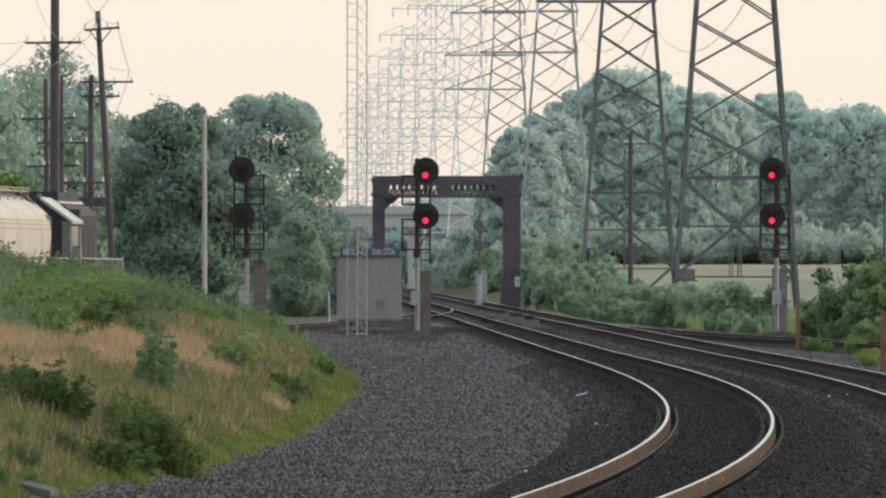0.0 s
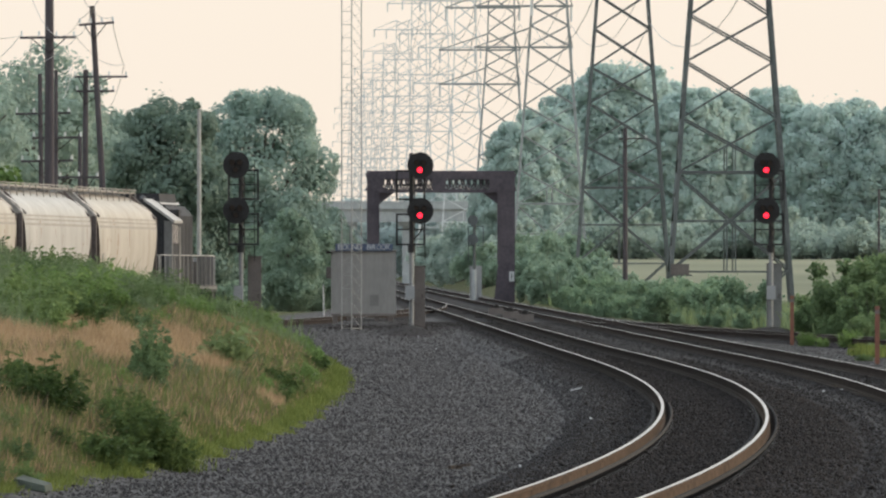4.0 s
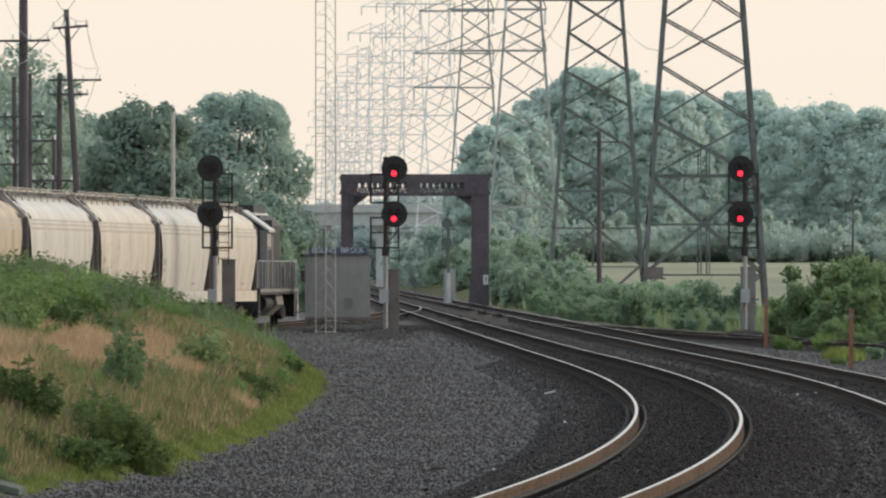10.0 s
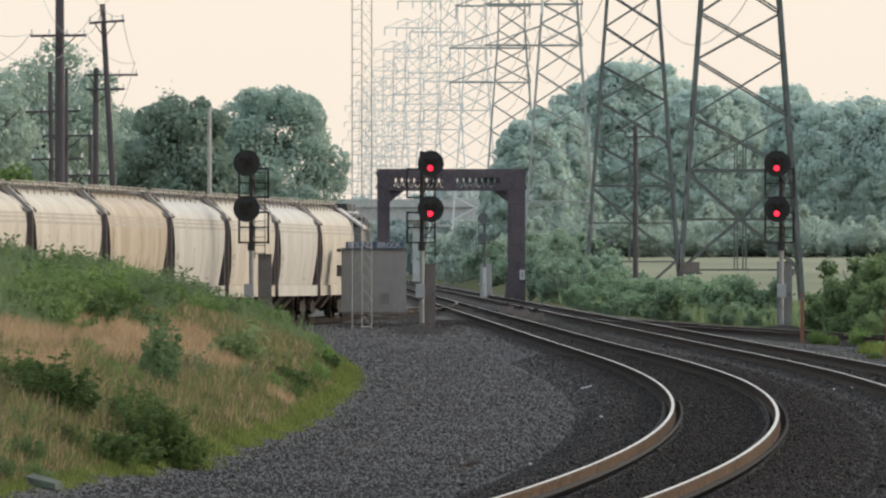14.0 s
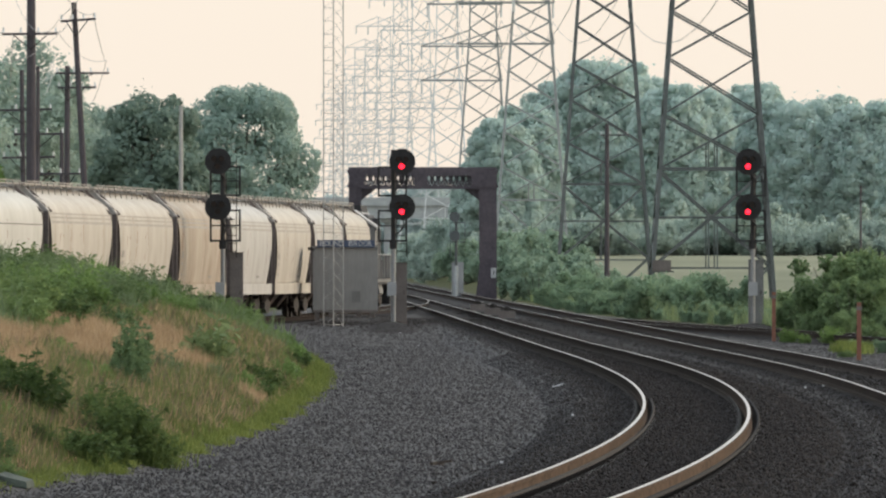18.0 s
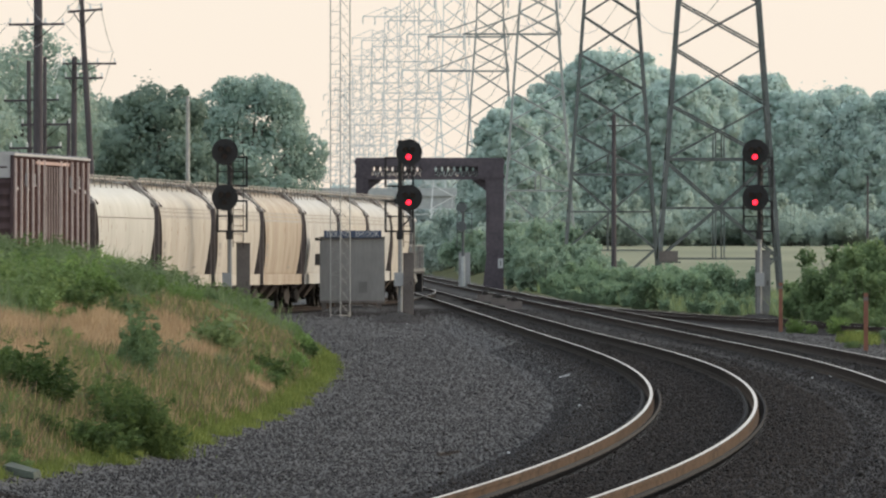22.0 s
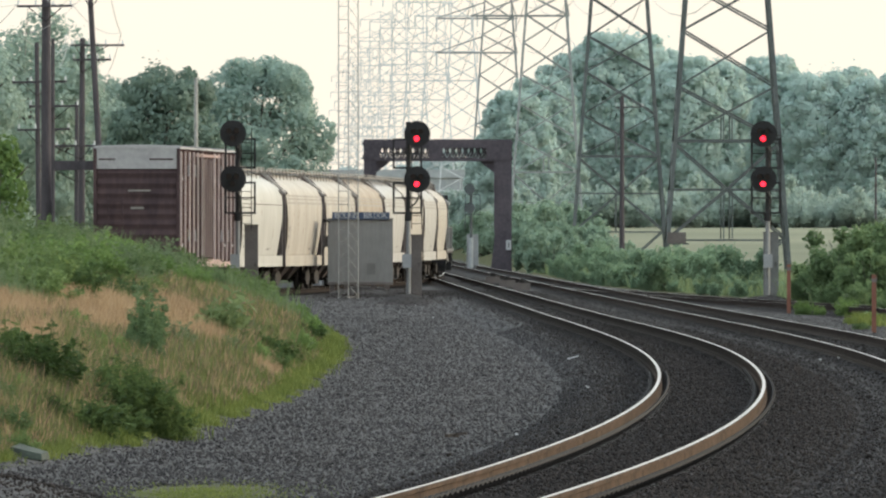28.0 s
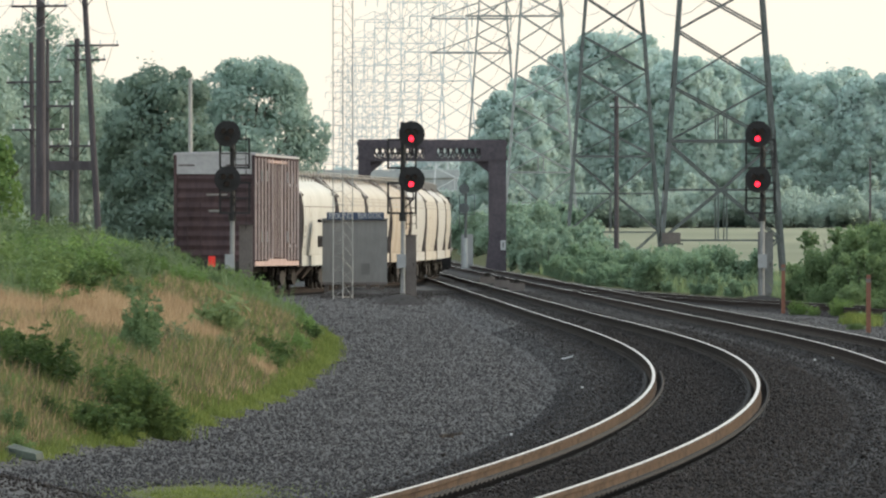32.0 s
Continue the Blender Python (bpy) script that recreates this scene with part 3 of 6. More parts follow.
# ---- the hut with its name board, and the radio mast ----
def build_hut():
    d = 447.0
    p = FOCUS / d
    x0, x1 = (571 - 784) / p, (685 - 784) / p
    c, w = (x0 + x1) / 2, (x1 - x0) / 2
    z0, z1 = EYE - (500 - 414) / p, EYE - (389.5 - 414) / p
    zg = gz(c, d)
    hut = thing("equipment_hut", "grey sheet-metal equipment hut on short piers", "hut", pose(c, d, 0))
    part("body", Form().box(-w, w, 0, 1.4, z0, z1), M_HUT, hut)
    part("roof", Form().box(-w - 0.04, w + 0.04, -0.05, 1.45, z1, z1 + 0.06), M_HUT, hut)
    for k in range(7):
        xx = -w + 2 * w * k / 6
        part("seam", Form().box(xx - 0.012, xx + 0.012, -0.02, 0, z0, z1), M_HUT, hut)
    part("base_frame", Form().box(-w - 0.02, w + 0.02, -0.03, 1.4, z0 - 0.1, z0), M_CASE, hut)
    for xx in (-w + 0.15, -w + 0.7, w - 0.75, w - 0.2):
        for yy in (0.15, 1.2):
            part("pier", Form().box(xx - 0.09, xx + 0.09, yy - 0.1, yy + 0.1, zg - 0.6, z0 - 0.1), M_CASE, hut)
    part("side_cabinet", Form().box(-w - 0.2, -w, 0.3, 0.7, z0 + 1.4, z0 + 1.85), M_CASE, hut)
    part("vent", Form().box(0.25, 0.6, -0.03, 0, z0 + 0.3, z0 + 0.75), M_VENT, hut)
    part("lamp_arm", Form().bar((-w + 0.05, -0.02, z1 - 0.1), (-w - 0.12, -0.2, z1 + 0.0), 0.04).box(-w - 0.2, -w - 0.05, -0.3, -0.1, z1 - 0.1, z1 + 0.02), M_IRON, hut)
    # name board
    sign = thing("station_sign", "long blue enamel name board with white letters on hut roof edge", "sign", pose(c - 0.02, d - 0.09, z1 + 0.06))
    part("board", Form().box(-w + 0.18, w - 0.1, -0.03, 0.03, -0.05, 0.24), M_SIGN, sign)
    dg = bpy.context.evaluated_depsgraph_get()
    text = "BOUND BROOK"
    slot = (2 * w - 0.44) / len(text)
    for k, ch in enumerate(text):
        if ch == " ":
            continue
        cu = bpy.data.curves.new("letter", "FONT")
        cu.body, cu.size, cu.extrude = ch, 0.32, 0.004
        ob = new("letter", cu)
        dg.update()
        me = bpy.data.meshes.new_from_object(ob.evaluated_get(dg))
        me.materials.clear()
        me.materials.append(M_WORD)
        lo, hi = min(v.co.x for v in me.vertices), max(v.co.x for v in me.vertices)
        for v in me.vertices:
            v.co.x = (v.co.x - lo) / (hi - lo) * slot * 0.86
        bpy.data.objects.remove(ob)
        ob = new("letter", me)
        ob.parent = sign
        ob.matrix_basis = pose(-w + 0.28 + slot * k, -0.036, 0.0, 90, 0, 0)


build_hut()


def build_radio_mast():
    d = 410.0
    p = FOCUS / d
    x = (606 - 784) / p
    z = gz(x, d)
    rm = thing("radio_mast", "slender pale three-legged lattice radio mast", "lattice mast", pose(x, d, z))
    legs = [(-0.34, 0), (0.37, 0.1), (0.02, -0.3)]
    H = 17.0
    for lx, ly in legs:
        part("leg", Form().tube((lx, ly, -0.2), (lx, ly, H), 0.02, n=8), M_MASTPALE, rm)
    br = Form()
    left, right, front = legs
    for k in range(int(H / 0.48)):
        z0, z1 = k * 0.48 + 0.06, (k + 1) * 0.48 + 0.06
        br.bar((*left, z0), (*front, z0), 0.019)
        br.bar((*front, z1), (*right, z0), 0.012)
        br.bar((*left, z0), (*right, z1), 0.009)
    br.bar((*front, 0.06), (*right, 0.06), 0.022)
    part("lattice", br, M_MASTPALE, rm)
    part("base_plate", Form().box(-0.42, 0.42, -0.08, 0.68, -0.4, -0.02), M_CASE, rm)


build_radio_mast()


# ---- the old signal bridge ----
def build_gantry():
    d = 700.0
    p = FOCUS / d
    x0, x1 = (634 - 784) / p, (896 - 784) / p
    g = thing("signal_bridge", "old brown riveted steel signal bridge spanning the tracks", "signal bridge", pose(0, d, 0))
    top, low = EYE + (414 - 249) / p, EYE + (414 - 286) / p
    for x, s, w in ((x0, 1, 0.72), (x1, -1, 1.05)):
        col = part("column", Form(), M_GANTRY, g)
        xi, flare = x + s * w, 0.3 if s < 0 else 0.0
        z0 = gz(x, d) - 0.3
        f = Form().loft([[(min(x, xi + s * fl), -0.55, z), (max(x, xi + s * fl), -0.55, z), (max(x, xi + s * fl), -0.4, z), (min(x, xi + s * fl), -0.4, z)]
                         for z, fl in ((z0, flare), (2.2, 0), (top, 0))])
        f.loft([[(min(x, xi), 0.4, z), (max(x, xi), 0.4, z), (max(x, xi), 0.55, z), (min(x, xi), 0.55, z)] for z in (z0, top)])
        for k in range(9):
            za, zb = z0 + (top - z0) * k / 9, z0 + (top - z0) * (k + 1) / 9
            f.bar((x + s * 0.05, -0.45, za), (x + s * 0.05, 0.45, zb), 0.08).bar((xi - s * 0.05, 0.45, za), (xi - s * 0.05, -0.45, zb), 0.08)
        f.box(min(x, xi), max(x, xi), -0.5, -0.42, z0, top)
        col.data = f.mesh("column", M_GANTRY)
        part("edge_angle", Form().box(xi - 0.06, xi + 0.06, -0.62, -0.55, 2.2, low), M_GANTRY, g)
        part("knee_brace", Form().add([(xi, y, low) for y in (-0.3, 0.3)] + [(xi + s * 0.95, y, low) for y in (-0.3, 0.3)] + [(xi, y, low - 0.75) for y in (-0.3, 0.3)],
                                      [(0, 2, 4), (1, 3, 5), (0, 1, 3, 2), (2, 3, 5, 4), (0, 1, 5, 4)]), M_GANTRY, g)
    for y in (-0.45, 0.45):
        part("top_chord", Form().box(x0, x1, y - 0.12, y + 0.12, top - 0.48, top), M_GANTRY, g)
        part("bottom_chord", Form().box(x0, x1, y - 0.12, y + 0.12, low, low + 0.2), M_GANTRY, g)
        n = 24
        for k in range(n):
            xa, xb = x0 + (x1 - x0) * k / n, x0 + (x1 - x0) * (k + 1) / n
            za, zb = low + 0.1, top - 0.1
            part("lacing_bar", Form().bar((xa + 0.15 * y, y, za), (xb + 0.15 * y, y, zb), 0.06, 0.1).bar((xa + 0.15 * y, y, zb), (xb + 0.15 * y, y, za), 0.06, 0.1), M_GANTRY, g)
    part("end_plate", Form().box(x0 + 0.1, x0 + 1.0, -0.6, -0.57, low + 0.1, top - 0.05), M_GANTRY, g)
    part("end_plate", Form().box(x1 - 1.6, x1 - 0.1, -0.6, -0.57, low + 0.1, top - 0.05), M_GANTRY, g)
    part("gusset_plate", Form().box((x0 + x1) / 2 - 0.5, (x0 + x1) / 2 + 0.3, -0.6, -0.57, low + 0.1, top - 0.05), M_GANTRY, g)
    part("deck", Form().box(x0, x1, -0.55, 0.55, top, top + 0.06), M_GANTRY, g)
    np_ = part("number_plate", Form().box(x1 - 0.36, x1 - 0.04, -0.66, -0.62, 1.12, 1.74), M_WORD, g, "small white plate with a dark mark")
    part("mark", Form().box(x1 - 0.23, x1 - 0.17, -0.67, -0.66, 1.28, 1.6), M_BLACK, np_)


build_gantry()


# ---- far signals behind the bridge ----
# black signal paint raised to grey, standing for haze
M_FARGREY = mat("faded_grey_paint", (0.06, 0.068, 0.072), (0.1, 0.11, 0.115), 3, 0.7, 0, 0)


def build_far_signal(xpix, d, label):
    p = FOCUS / d
    x = (xpix - 784) / p
    z = gz(x, d)
    s = thing("far_signal_mast", label, "railway signal", pose(x, d, z), group="far signal masts")
    zu, zl = EYE + (414 - 335) / p - z, EYE + (414 - 369) / p - z
    part("lower_pole", Form().tube((0, 0, -0.2), (0, 0, zl - 2), 0.14), M_CONC, s)
    part("upper_pole", Form().tube((0, 0, zl - 2), (0, 0, zu + 0.2), 0.09), M_FARGREY, s)
    for z1 in (zu, zl):
        part("signal_head", Form().tube((-0.1, -0.3, z1), (-0.1, -0.2, z1), 0.36, n=20), M_FARGREY, s)
    for p, q in (((-0.4, zl - 0.4), (0.6, zl - 0.4)), ((0.6, zl - 0.4), (0.6, zu - 0.4)), ((0.6, zu - 0.4), (-0.4, zu - 0.4)), ((-0.4, zl - 1.4), (-0.4, zu - 0.4))):
        part("cage_bar", Form().bar((p[0], 0, p[1]), (q[0], 0, q[1]), 0.06), M_FARGREY, s)
    part("base_case", Form().box(-0.3, 0.5, 0.2, 0.9, -0.2, 2.3), M_BOX, s, "pale equipment case")


build_far_signal(824, 760.0, "distant two-headed signal mast beyond the bridge")
build_far_signal(588, 760.0, "distant two-headed signal mast half behind hut")


# ---- lattice power towers ----
def tower_form(width, height, thick, arms):
    """Four-legged tapering lattice, X-braced, with cross-arms; the parts are returned by name."""
    out = []

    def half(z):
        return width / 2 - min(z, 25.0) * 0.078 - max(0, z - 25) * 0.02

    for sx in (-1, 1):
        for sy in (-1, 1):
            out.append(("leg", Form().bar((sx * half(0), sy * half(0), -0.9), (sx * half(25), sy * half(25), 25), thick * 1.35)
                        .bar((sx * half(25), sy * half(25), 25), (sx * half(height), sy * half(height), height), thick)))
    levels = [0.0, 2.4, 5.0, 7.5, 10.3, 13.2, 15.6, 18.2, 20.5, 22.2, 23.8, 25.6] + [27.4 + 1.9 * k for k in range(12)]
    levels = [z for z in levels if z < height] + [height]
    for sy in (-1, 1):
        br = Form()
        for z0, z1 in zip(levels[3:], levels[4:]):
            br.bar((-half(z0), sy * half(z0), z0), (half(z1), sy * half(z1), z1), thick * 0.68)
            br.bar((half(z0), sy * half(z0), z0), (-half(z1), sy * half(z1), z1), thick * 0.68)
        br.bar((-half(7.5), sy * half(7.5), 7.5), (half(7.5), sy * half(7.5), 7.5), thick)
        br.bar((-half(5.0), sy * half(5.0), 5.0), (half(5.0), sy * half(5.0), 5.0), thick * 0.68)
        br.bar((-half(2.4), sy * half(2.4), 2.4), (half(2.4), sy * half(2.4), 2.4), thick * 0.68)
        for s in (-1, 1):
            br.bar((s * half(7.5), sy * half(7.5), 7.4), (0, sy * half(5.0), 5.0), thick * 0.68)
            br.bar((s * half(2.4), sy * half(2.4), 2.4), (0, sy * half(5.0), 5.0), thick * 0.68)
            br.bar((s * half(2.4), sy * half(2.4), 2.6), (s * 0.4, sy * half(0), 0.2), thick * 0.7)
        for dx in (-0.22, 0.22):
            br.bar((dx, sy * half(5.0), 5.0), (dx, sy * half(2.4), 2.4), thick * 0.5)
            br.bar((dx, sy * half(7.5), 7.5), (dx, sy * half(8.9), 8.9), thick * 0.5)
        out.append(("face_lattice", br))
    for sx in (-1, 1):
        br = Form()
        for z0, z1 in zip(levels[1:], levels[2:]):
            br.bar((sx * half(z0), -half(z0), z0), (sx * half(z1), half(z1), z1), thick * 0.6)
            br.bar((sx * half(z0), half(z0), z0), (sx * half(z1), -half(z1), z1), thick * 0.6)
        out.append(("side_lattice", br))
    for z, reach_l, reach_r in arms:
        a = Form()
        for sy in (-1, 1):
            a.bar((-reach_l, sy * half(z) * 0.4, z), (reach_r, sy * half(z) * 0.4, z), thick * 1.1)
            a.bar((-reach_l, 0, z), (-half(z + 1.6), sy * half(z + 1.6), z + 1.6), thick * 0.6)
            a.bar((reach_r, 0, z), (half(z + 1.6), sy * half(z + 1.6), z + 1.6), thick * 0.6)
        out.append(("cross_arm", a))
        for x in (-reach_l + 0.1, reach_r - 0.1):
            out.append(("insulator", Form().tube((x, 0, z), (x, 0, z - 1.3), 0.1, n=8)))
    return out


ARMS = [(20.4, 6.2, 1.9), (23.8, 6.2, 1.9), (28.0, 5.6, 1.9), (33.5, 5.4, 1.9), (38.0, 5.0, 1.8), (42.0, 4.8, 1.8)]
TOWER_PLACES = [(14.3, 580, -0.6), (11.5, 760, -0.15), (8.06, 930, -0.3), (4.93, 1120, -0.3), (1.6, 1325, -0.3)] + [
    (1.6 - 3.3 * k, 1325 + 190 * k, -0.3) for k in range(1, 9)]


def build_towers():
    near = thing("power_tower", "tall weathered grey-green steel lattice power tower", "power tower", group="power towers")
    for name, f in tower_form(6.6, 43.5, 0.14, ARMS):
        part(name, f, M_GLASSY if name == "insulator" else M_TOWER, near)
    mid = thing("power_tower", "grey steel lattice power tower with long arms, lightened for haze", "power tower", group="power towers")
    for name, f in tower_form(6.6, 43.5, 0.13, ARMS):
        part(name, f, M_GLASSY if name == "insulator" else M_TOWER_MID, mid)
    far = thing("power_tower", "distant steel lattice power tower, paled for haze", "power tower", group="power towers")
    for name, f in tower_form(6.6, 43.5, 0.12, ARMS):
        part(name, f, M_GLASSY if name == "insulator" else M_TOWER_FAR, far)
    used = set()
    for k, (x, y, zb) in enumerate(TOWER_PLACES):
        # farther towers take the haze-paled steel
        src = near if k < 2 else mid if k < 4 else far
        m = pose(x, y, zb)
        if src in used:
            copy_thing(src, m)
        else:
            src.matrix_basis = m
            used.add(src)
    # conductors, sagging from tower to tower
    line = thing("power_line", "thin grey power conductors sagging between towers", "power line")
    for arm, (z, rl, rr) in enumerate(ARMS[:4]):
        for off in (-rl + 0.1, rr - 0.1):
            w = Form()
            pts = []
            for (xa, ya, _), (xb, yb, _) in zip(TOWER_PLACES[:7], TOWER_PLACES[1:8]):
                for t in np.linspace(0, 1, 9)[:-1]:
                    pts.append((xa + (xb - xa) * t + off, ya + (yb - ya) * t, z - 1.9 - 3.2 * 4 * t * (1 - t)))
            part("conductor", w.wire(pts, 0.025), M_WIRE, line)


build_towers()


# ---- the road overpass far down the line ----
def build_overpass():
    d = 1400.0
    p = FOCUS / d
    ov = thing("road_overpass", "pale concrete road overpass far down the line", "overpass", pose(0, d, 0))
    top, low = EYE + (414 - 308) / p, EYE + (414 - 338) / p
    part("girder", Form().box(-30, 22, 0, 0.6, low, top - 0.5), M_CONC, ov)
    part("deck", Form().box(-30, 22, -0.3, 9, top - 0.5, top - 0.2), M_CONC, ov)
    part("parapet", Form().box(-30, 22, -0.3, -0.05, top - 0.2, top + 0.5), M_CONC, ov)
    for x in (-16, -12.8, -5.6, 6.5, 14):
        part("pier", Form().box(x - 0.55, x + 0.55, 1, 8, -0.8, low), M_CONC, ov)
        part("pier_cap", Form().box(x - 1.0, x + 1.0, 0.5, 8.5, low - 0.5, low), M_CONC, ov)


build_overpass()


# ---- the train ----
def side_x(z):
    """Half width of the hopper's bulging side."""
    return float(np.interp(z, [1.3, 1.45, 2.0, 2.7, 3.3, 3.7, 3.95, 4.2, 4.42, 4.55, 4.6], [1.4, 1.42, 1.5, 1.56, 1.56, 1.5, 1.38, 1.08, 0.66, 0.3, 0.0]))


def end_y(z):
    return float(np.interp(z, [1.3, 1.6, 2.2, 3.0, 3.6, 4.6], [7.0, 7.05, 7.3, 7.8, 8.0, 8.0]))


WHEEL_R = 0.46


def build_truck(car, y):
    tk = part("truck", Form().box(-0.95, 0.95, -0.22, 0.22, 0.42, 0.72).box(-0.35, 0.35, -0.3, 0.3, 0.7, 0.92), M_TRUCK, car)
    tk.matrix_basis = pose(0, y, 0)
    for s in (-1, 1):
        x0, x1 = sorted((s * 0.92, s * 1.08))
        part("side_frame", Form().loft([[(x, -1.25, 0.4), (x, -1.15, 0.62), (x, -0.35, 0.78), (x, 0.35, 0.78), (x, 1.15, 0.62), (x, 1.25, 0.4),
                                         (x, 1.0, 0.36), (x, 0.45, 0.2), (x, -0.45, 0.2), (x, -1.0, 0.36)] for x in (x0, x1)]), M_TRUCK, tk)
        for yy in (-0.15, 0.15):
            part("spring", Form().tube((s * 1.0, yy, 0.22), (s * 1.0, yy, 0.5), 0.075, n=8), M_TRUCK, tk)
    for yy in (-0.89, 0.89):
        ws = part("wheelset", Form().tube((-0.95, 0, 0), (0.95, 0, 0), 0.08, n=10)
                  .tube((-0.82, 0, 0), (-0.69, 0, 0), WHEEL_R, WHEEL_R + 0.02, n=24).tube((0.69, 0, 0), (0.82, 0, 0), WHEEL_R + 0.02, WHEEL_R, n=24), M_TRUCK, tk)
        ws.matrix_basis = pose(0, yy, WHEEL_R)


def build_hopper(paint, label, creased=False):
    car = thing("covered_hopper", label, "freight car", group="covered hopper cars")
    zs = [1.3, 1.45, 2.0, 2.7, 3.3, 3.7, 3.95, 4.2, 4.42, 4.55]
    prof = [(side_x(z), z) for z in zs] + [(-side_x(z), z) for z in reversed(zs)]
    body = Form().loft([[(x, math.copysign(min(abs(y), end_y(z)), y), z) for x, z in prof] for y in (-8.0, -7.0, -6.2, -2.5, 2.5, 6.2, 7.0, 8.0)], caps=False)
    part("body", body, paint, car, smooth=True)
    for s in (-1, 1):
        # end sheets get the shade-darkened steel instead of the body paint
        part("end_sheet", Form().loft([[(sg * (side_x(z) - 0.01), s * (end_y(z) - 0.02), z) for sg in (-1, 1)] for z in zs], caps=False, closed=False), M_HOPDARK, car, "sloping end sheet, darkened for shade")
    for za, zb in ((3.28, 3.31),) if creased else ((3.36, 3.44), (3.52, 3.58), (3.65, 3.7)):
        for s in (-1, 1):
            part("band", Form().loft([[(s * (side_x(z) + o), y, z) for z, o in ((za, 0.006), (zb, 0.006), (zb, 0.0), (za, 0.0))] for y in (-7.9, 7.9)]), M_HOPDARK if creased else M_STRIPE, car)
    for s in (-1, 1):
        for y, z, hw, hh in ((-6.6, 2.4, 0.3, 0.12), (-6.6, 2.1, 0.3, 0.06), (-6.3, 1.7, 0.2, 0.05), (3.2, 1.62, 0.5, 0.04)):
            part("lettering_bar", Form().loft([[(s * (side_x(q) + o), yy, q) for q, o in ((z - hh, 0.005), (z + hh, 0.005), (z + hh, -0.01), (z - hh, -0.01))] for yy in (y - hw, y + hw)]), M_MARK, car)
        rr = random.Random(7 + len(label) + s)
        for _ in range(9):
            y, z1 = rr.uniform(-7.2, 7.4), rr.uniform(2.6, 3.9)
            z0 = max(1.5, z1 - rr.uniform(0.4, 1.6))
            hw = rr.uniform(0.02, 0.07)
            part("rust_streak", Form().loft([[(s * (side_x(z) + 0.004), y + hw * f * g, z) for f in (-1, 1)] for z, g in ((z0, 0.3), ((z0 + z1) / 2, 0.8), (z1, 1.0))], caps=False, closed=False), M_RUST, car)
        part("side_sill", Form().box(*sorted((s * 1.4, s * 1.52)), -8.2, 8.2, 0.95, 1.36), paint, car)
        for y in (-8.2, 8.2):
            e = 1 if y > 0 else -1
            fr = Form()
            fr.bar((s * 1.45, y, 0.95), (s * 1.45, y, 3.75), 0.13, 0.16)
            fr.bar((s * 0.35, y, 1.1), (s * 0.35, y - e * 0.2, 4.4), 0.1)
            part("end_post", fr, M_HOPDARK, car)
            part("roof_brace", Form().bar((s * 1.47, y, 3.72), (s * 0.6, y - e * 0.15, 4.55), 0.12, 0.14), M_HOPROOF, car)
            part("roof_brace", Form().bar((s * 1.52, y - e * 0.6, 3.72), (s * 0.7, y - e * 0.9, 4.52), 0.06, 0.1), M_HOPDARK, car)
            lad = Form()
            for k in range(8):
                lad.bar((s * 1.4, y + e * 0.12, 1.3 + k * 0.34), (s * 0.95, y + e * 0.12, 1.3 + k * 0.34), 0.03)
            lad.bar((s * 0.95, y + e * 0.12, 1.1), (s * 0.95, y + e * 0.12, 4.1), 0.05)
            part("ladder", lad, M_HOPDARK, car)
    for e in (-1, 1):
        part("end_platform", Form().box(-1.5, 1.5, *sorted((e * 6.6, e * 8.3)), 0.98, 1.1), M_HOPDARK, car)
        part("coupler", Form().box(-0.15, 0.15, *sorted((e * 8.2, e * 8.86)), 0.75, 1.0), M_TRUCK, car)
        part("center_sill_end", Form().box(-0.3, 0.3, *sorted((e * 5.5, e * 8.25)), 0.7, 0.98), M_TRUCK, car)
        part("brake_rigging", Form().bar((0.9, e * 7.2, 1.1), (0.2, e * 6.7, 2.4), 0.12).tube((0.6, e * 7.6, 1.1), (0.6, e * 7.6, 1.6), 0.14), M_HOPDARK, car)
    part("running_board", Form().box(-0.75, -0.35, -8.3, 8.3, 4.6, 4.65).box(0.35, 0.75, -8.3, 8.3, 4.6, 4.65), M_HOPROOF, car)
    part("roof_rail", Form().bar((0.8, -8.2, 4.72), (0.8, 8.2, 4.72), 0.03).bar((-0.8, -8.2, 4.72), (-0.8, 8.2, 4.72), 0.03), M_HOPROOF, car)
    for k in range(11):
        y = -7.8 + k * 1.56
        part("rail_bracket", Form().bar((0.86, y, 4.3), (0.8, y, 4.72), 0.035), M_HOPROOF, car)
    part("hatch", Form().box(-0.28, 0.28, -7.2, 7.2, 4.56, 4.7), M_HOPROOF, car)
    for y in (-4.2, 0, 4.2):
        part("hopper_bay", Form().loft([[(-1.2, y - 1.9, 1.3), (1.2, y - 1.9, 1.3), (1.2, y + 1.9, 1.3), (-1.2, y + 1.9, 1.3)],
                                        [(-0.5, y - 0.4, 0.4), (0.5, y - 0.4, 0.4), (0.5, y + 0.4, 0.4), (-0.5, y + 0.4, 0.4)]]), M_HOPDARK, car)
    for y in (-6.6, 6.6):
        build_truck(car, y)
    return car


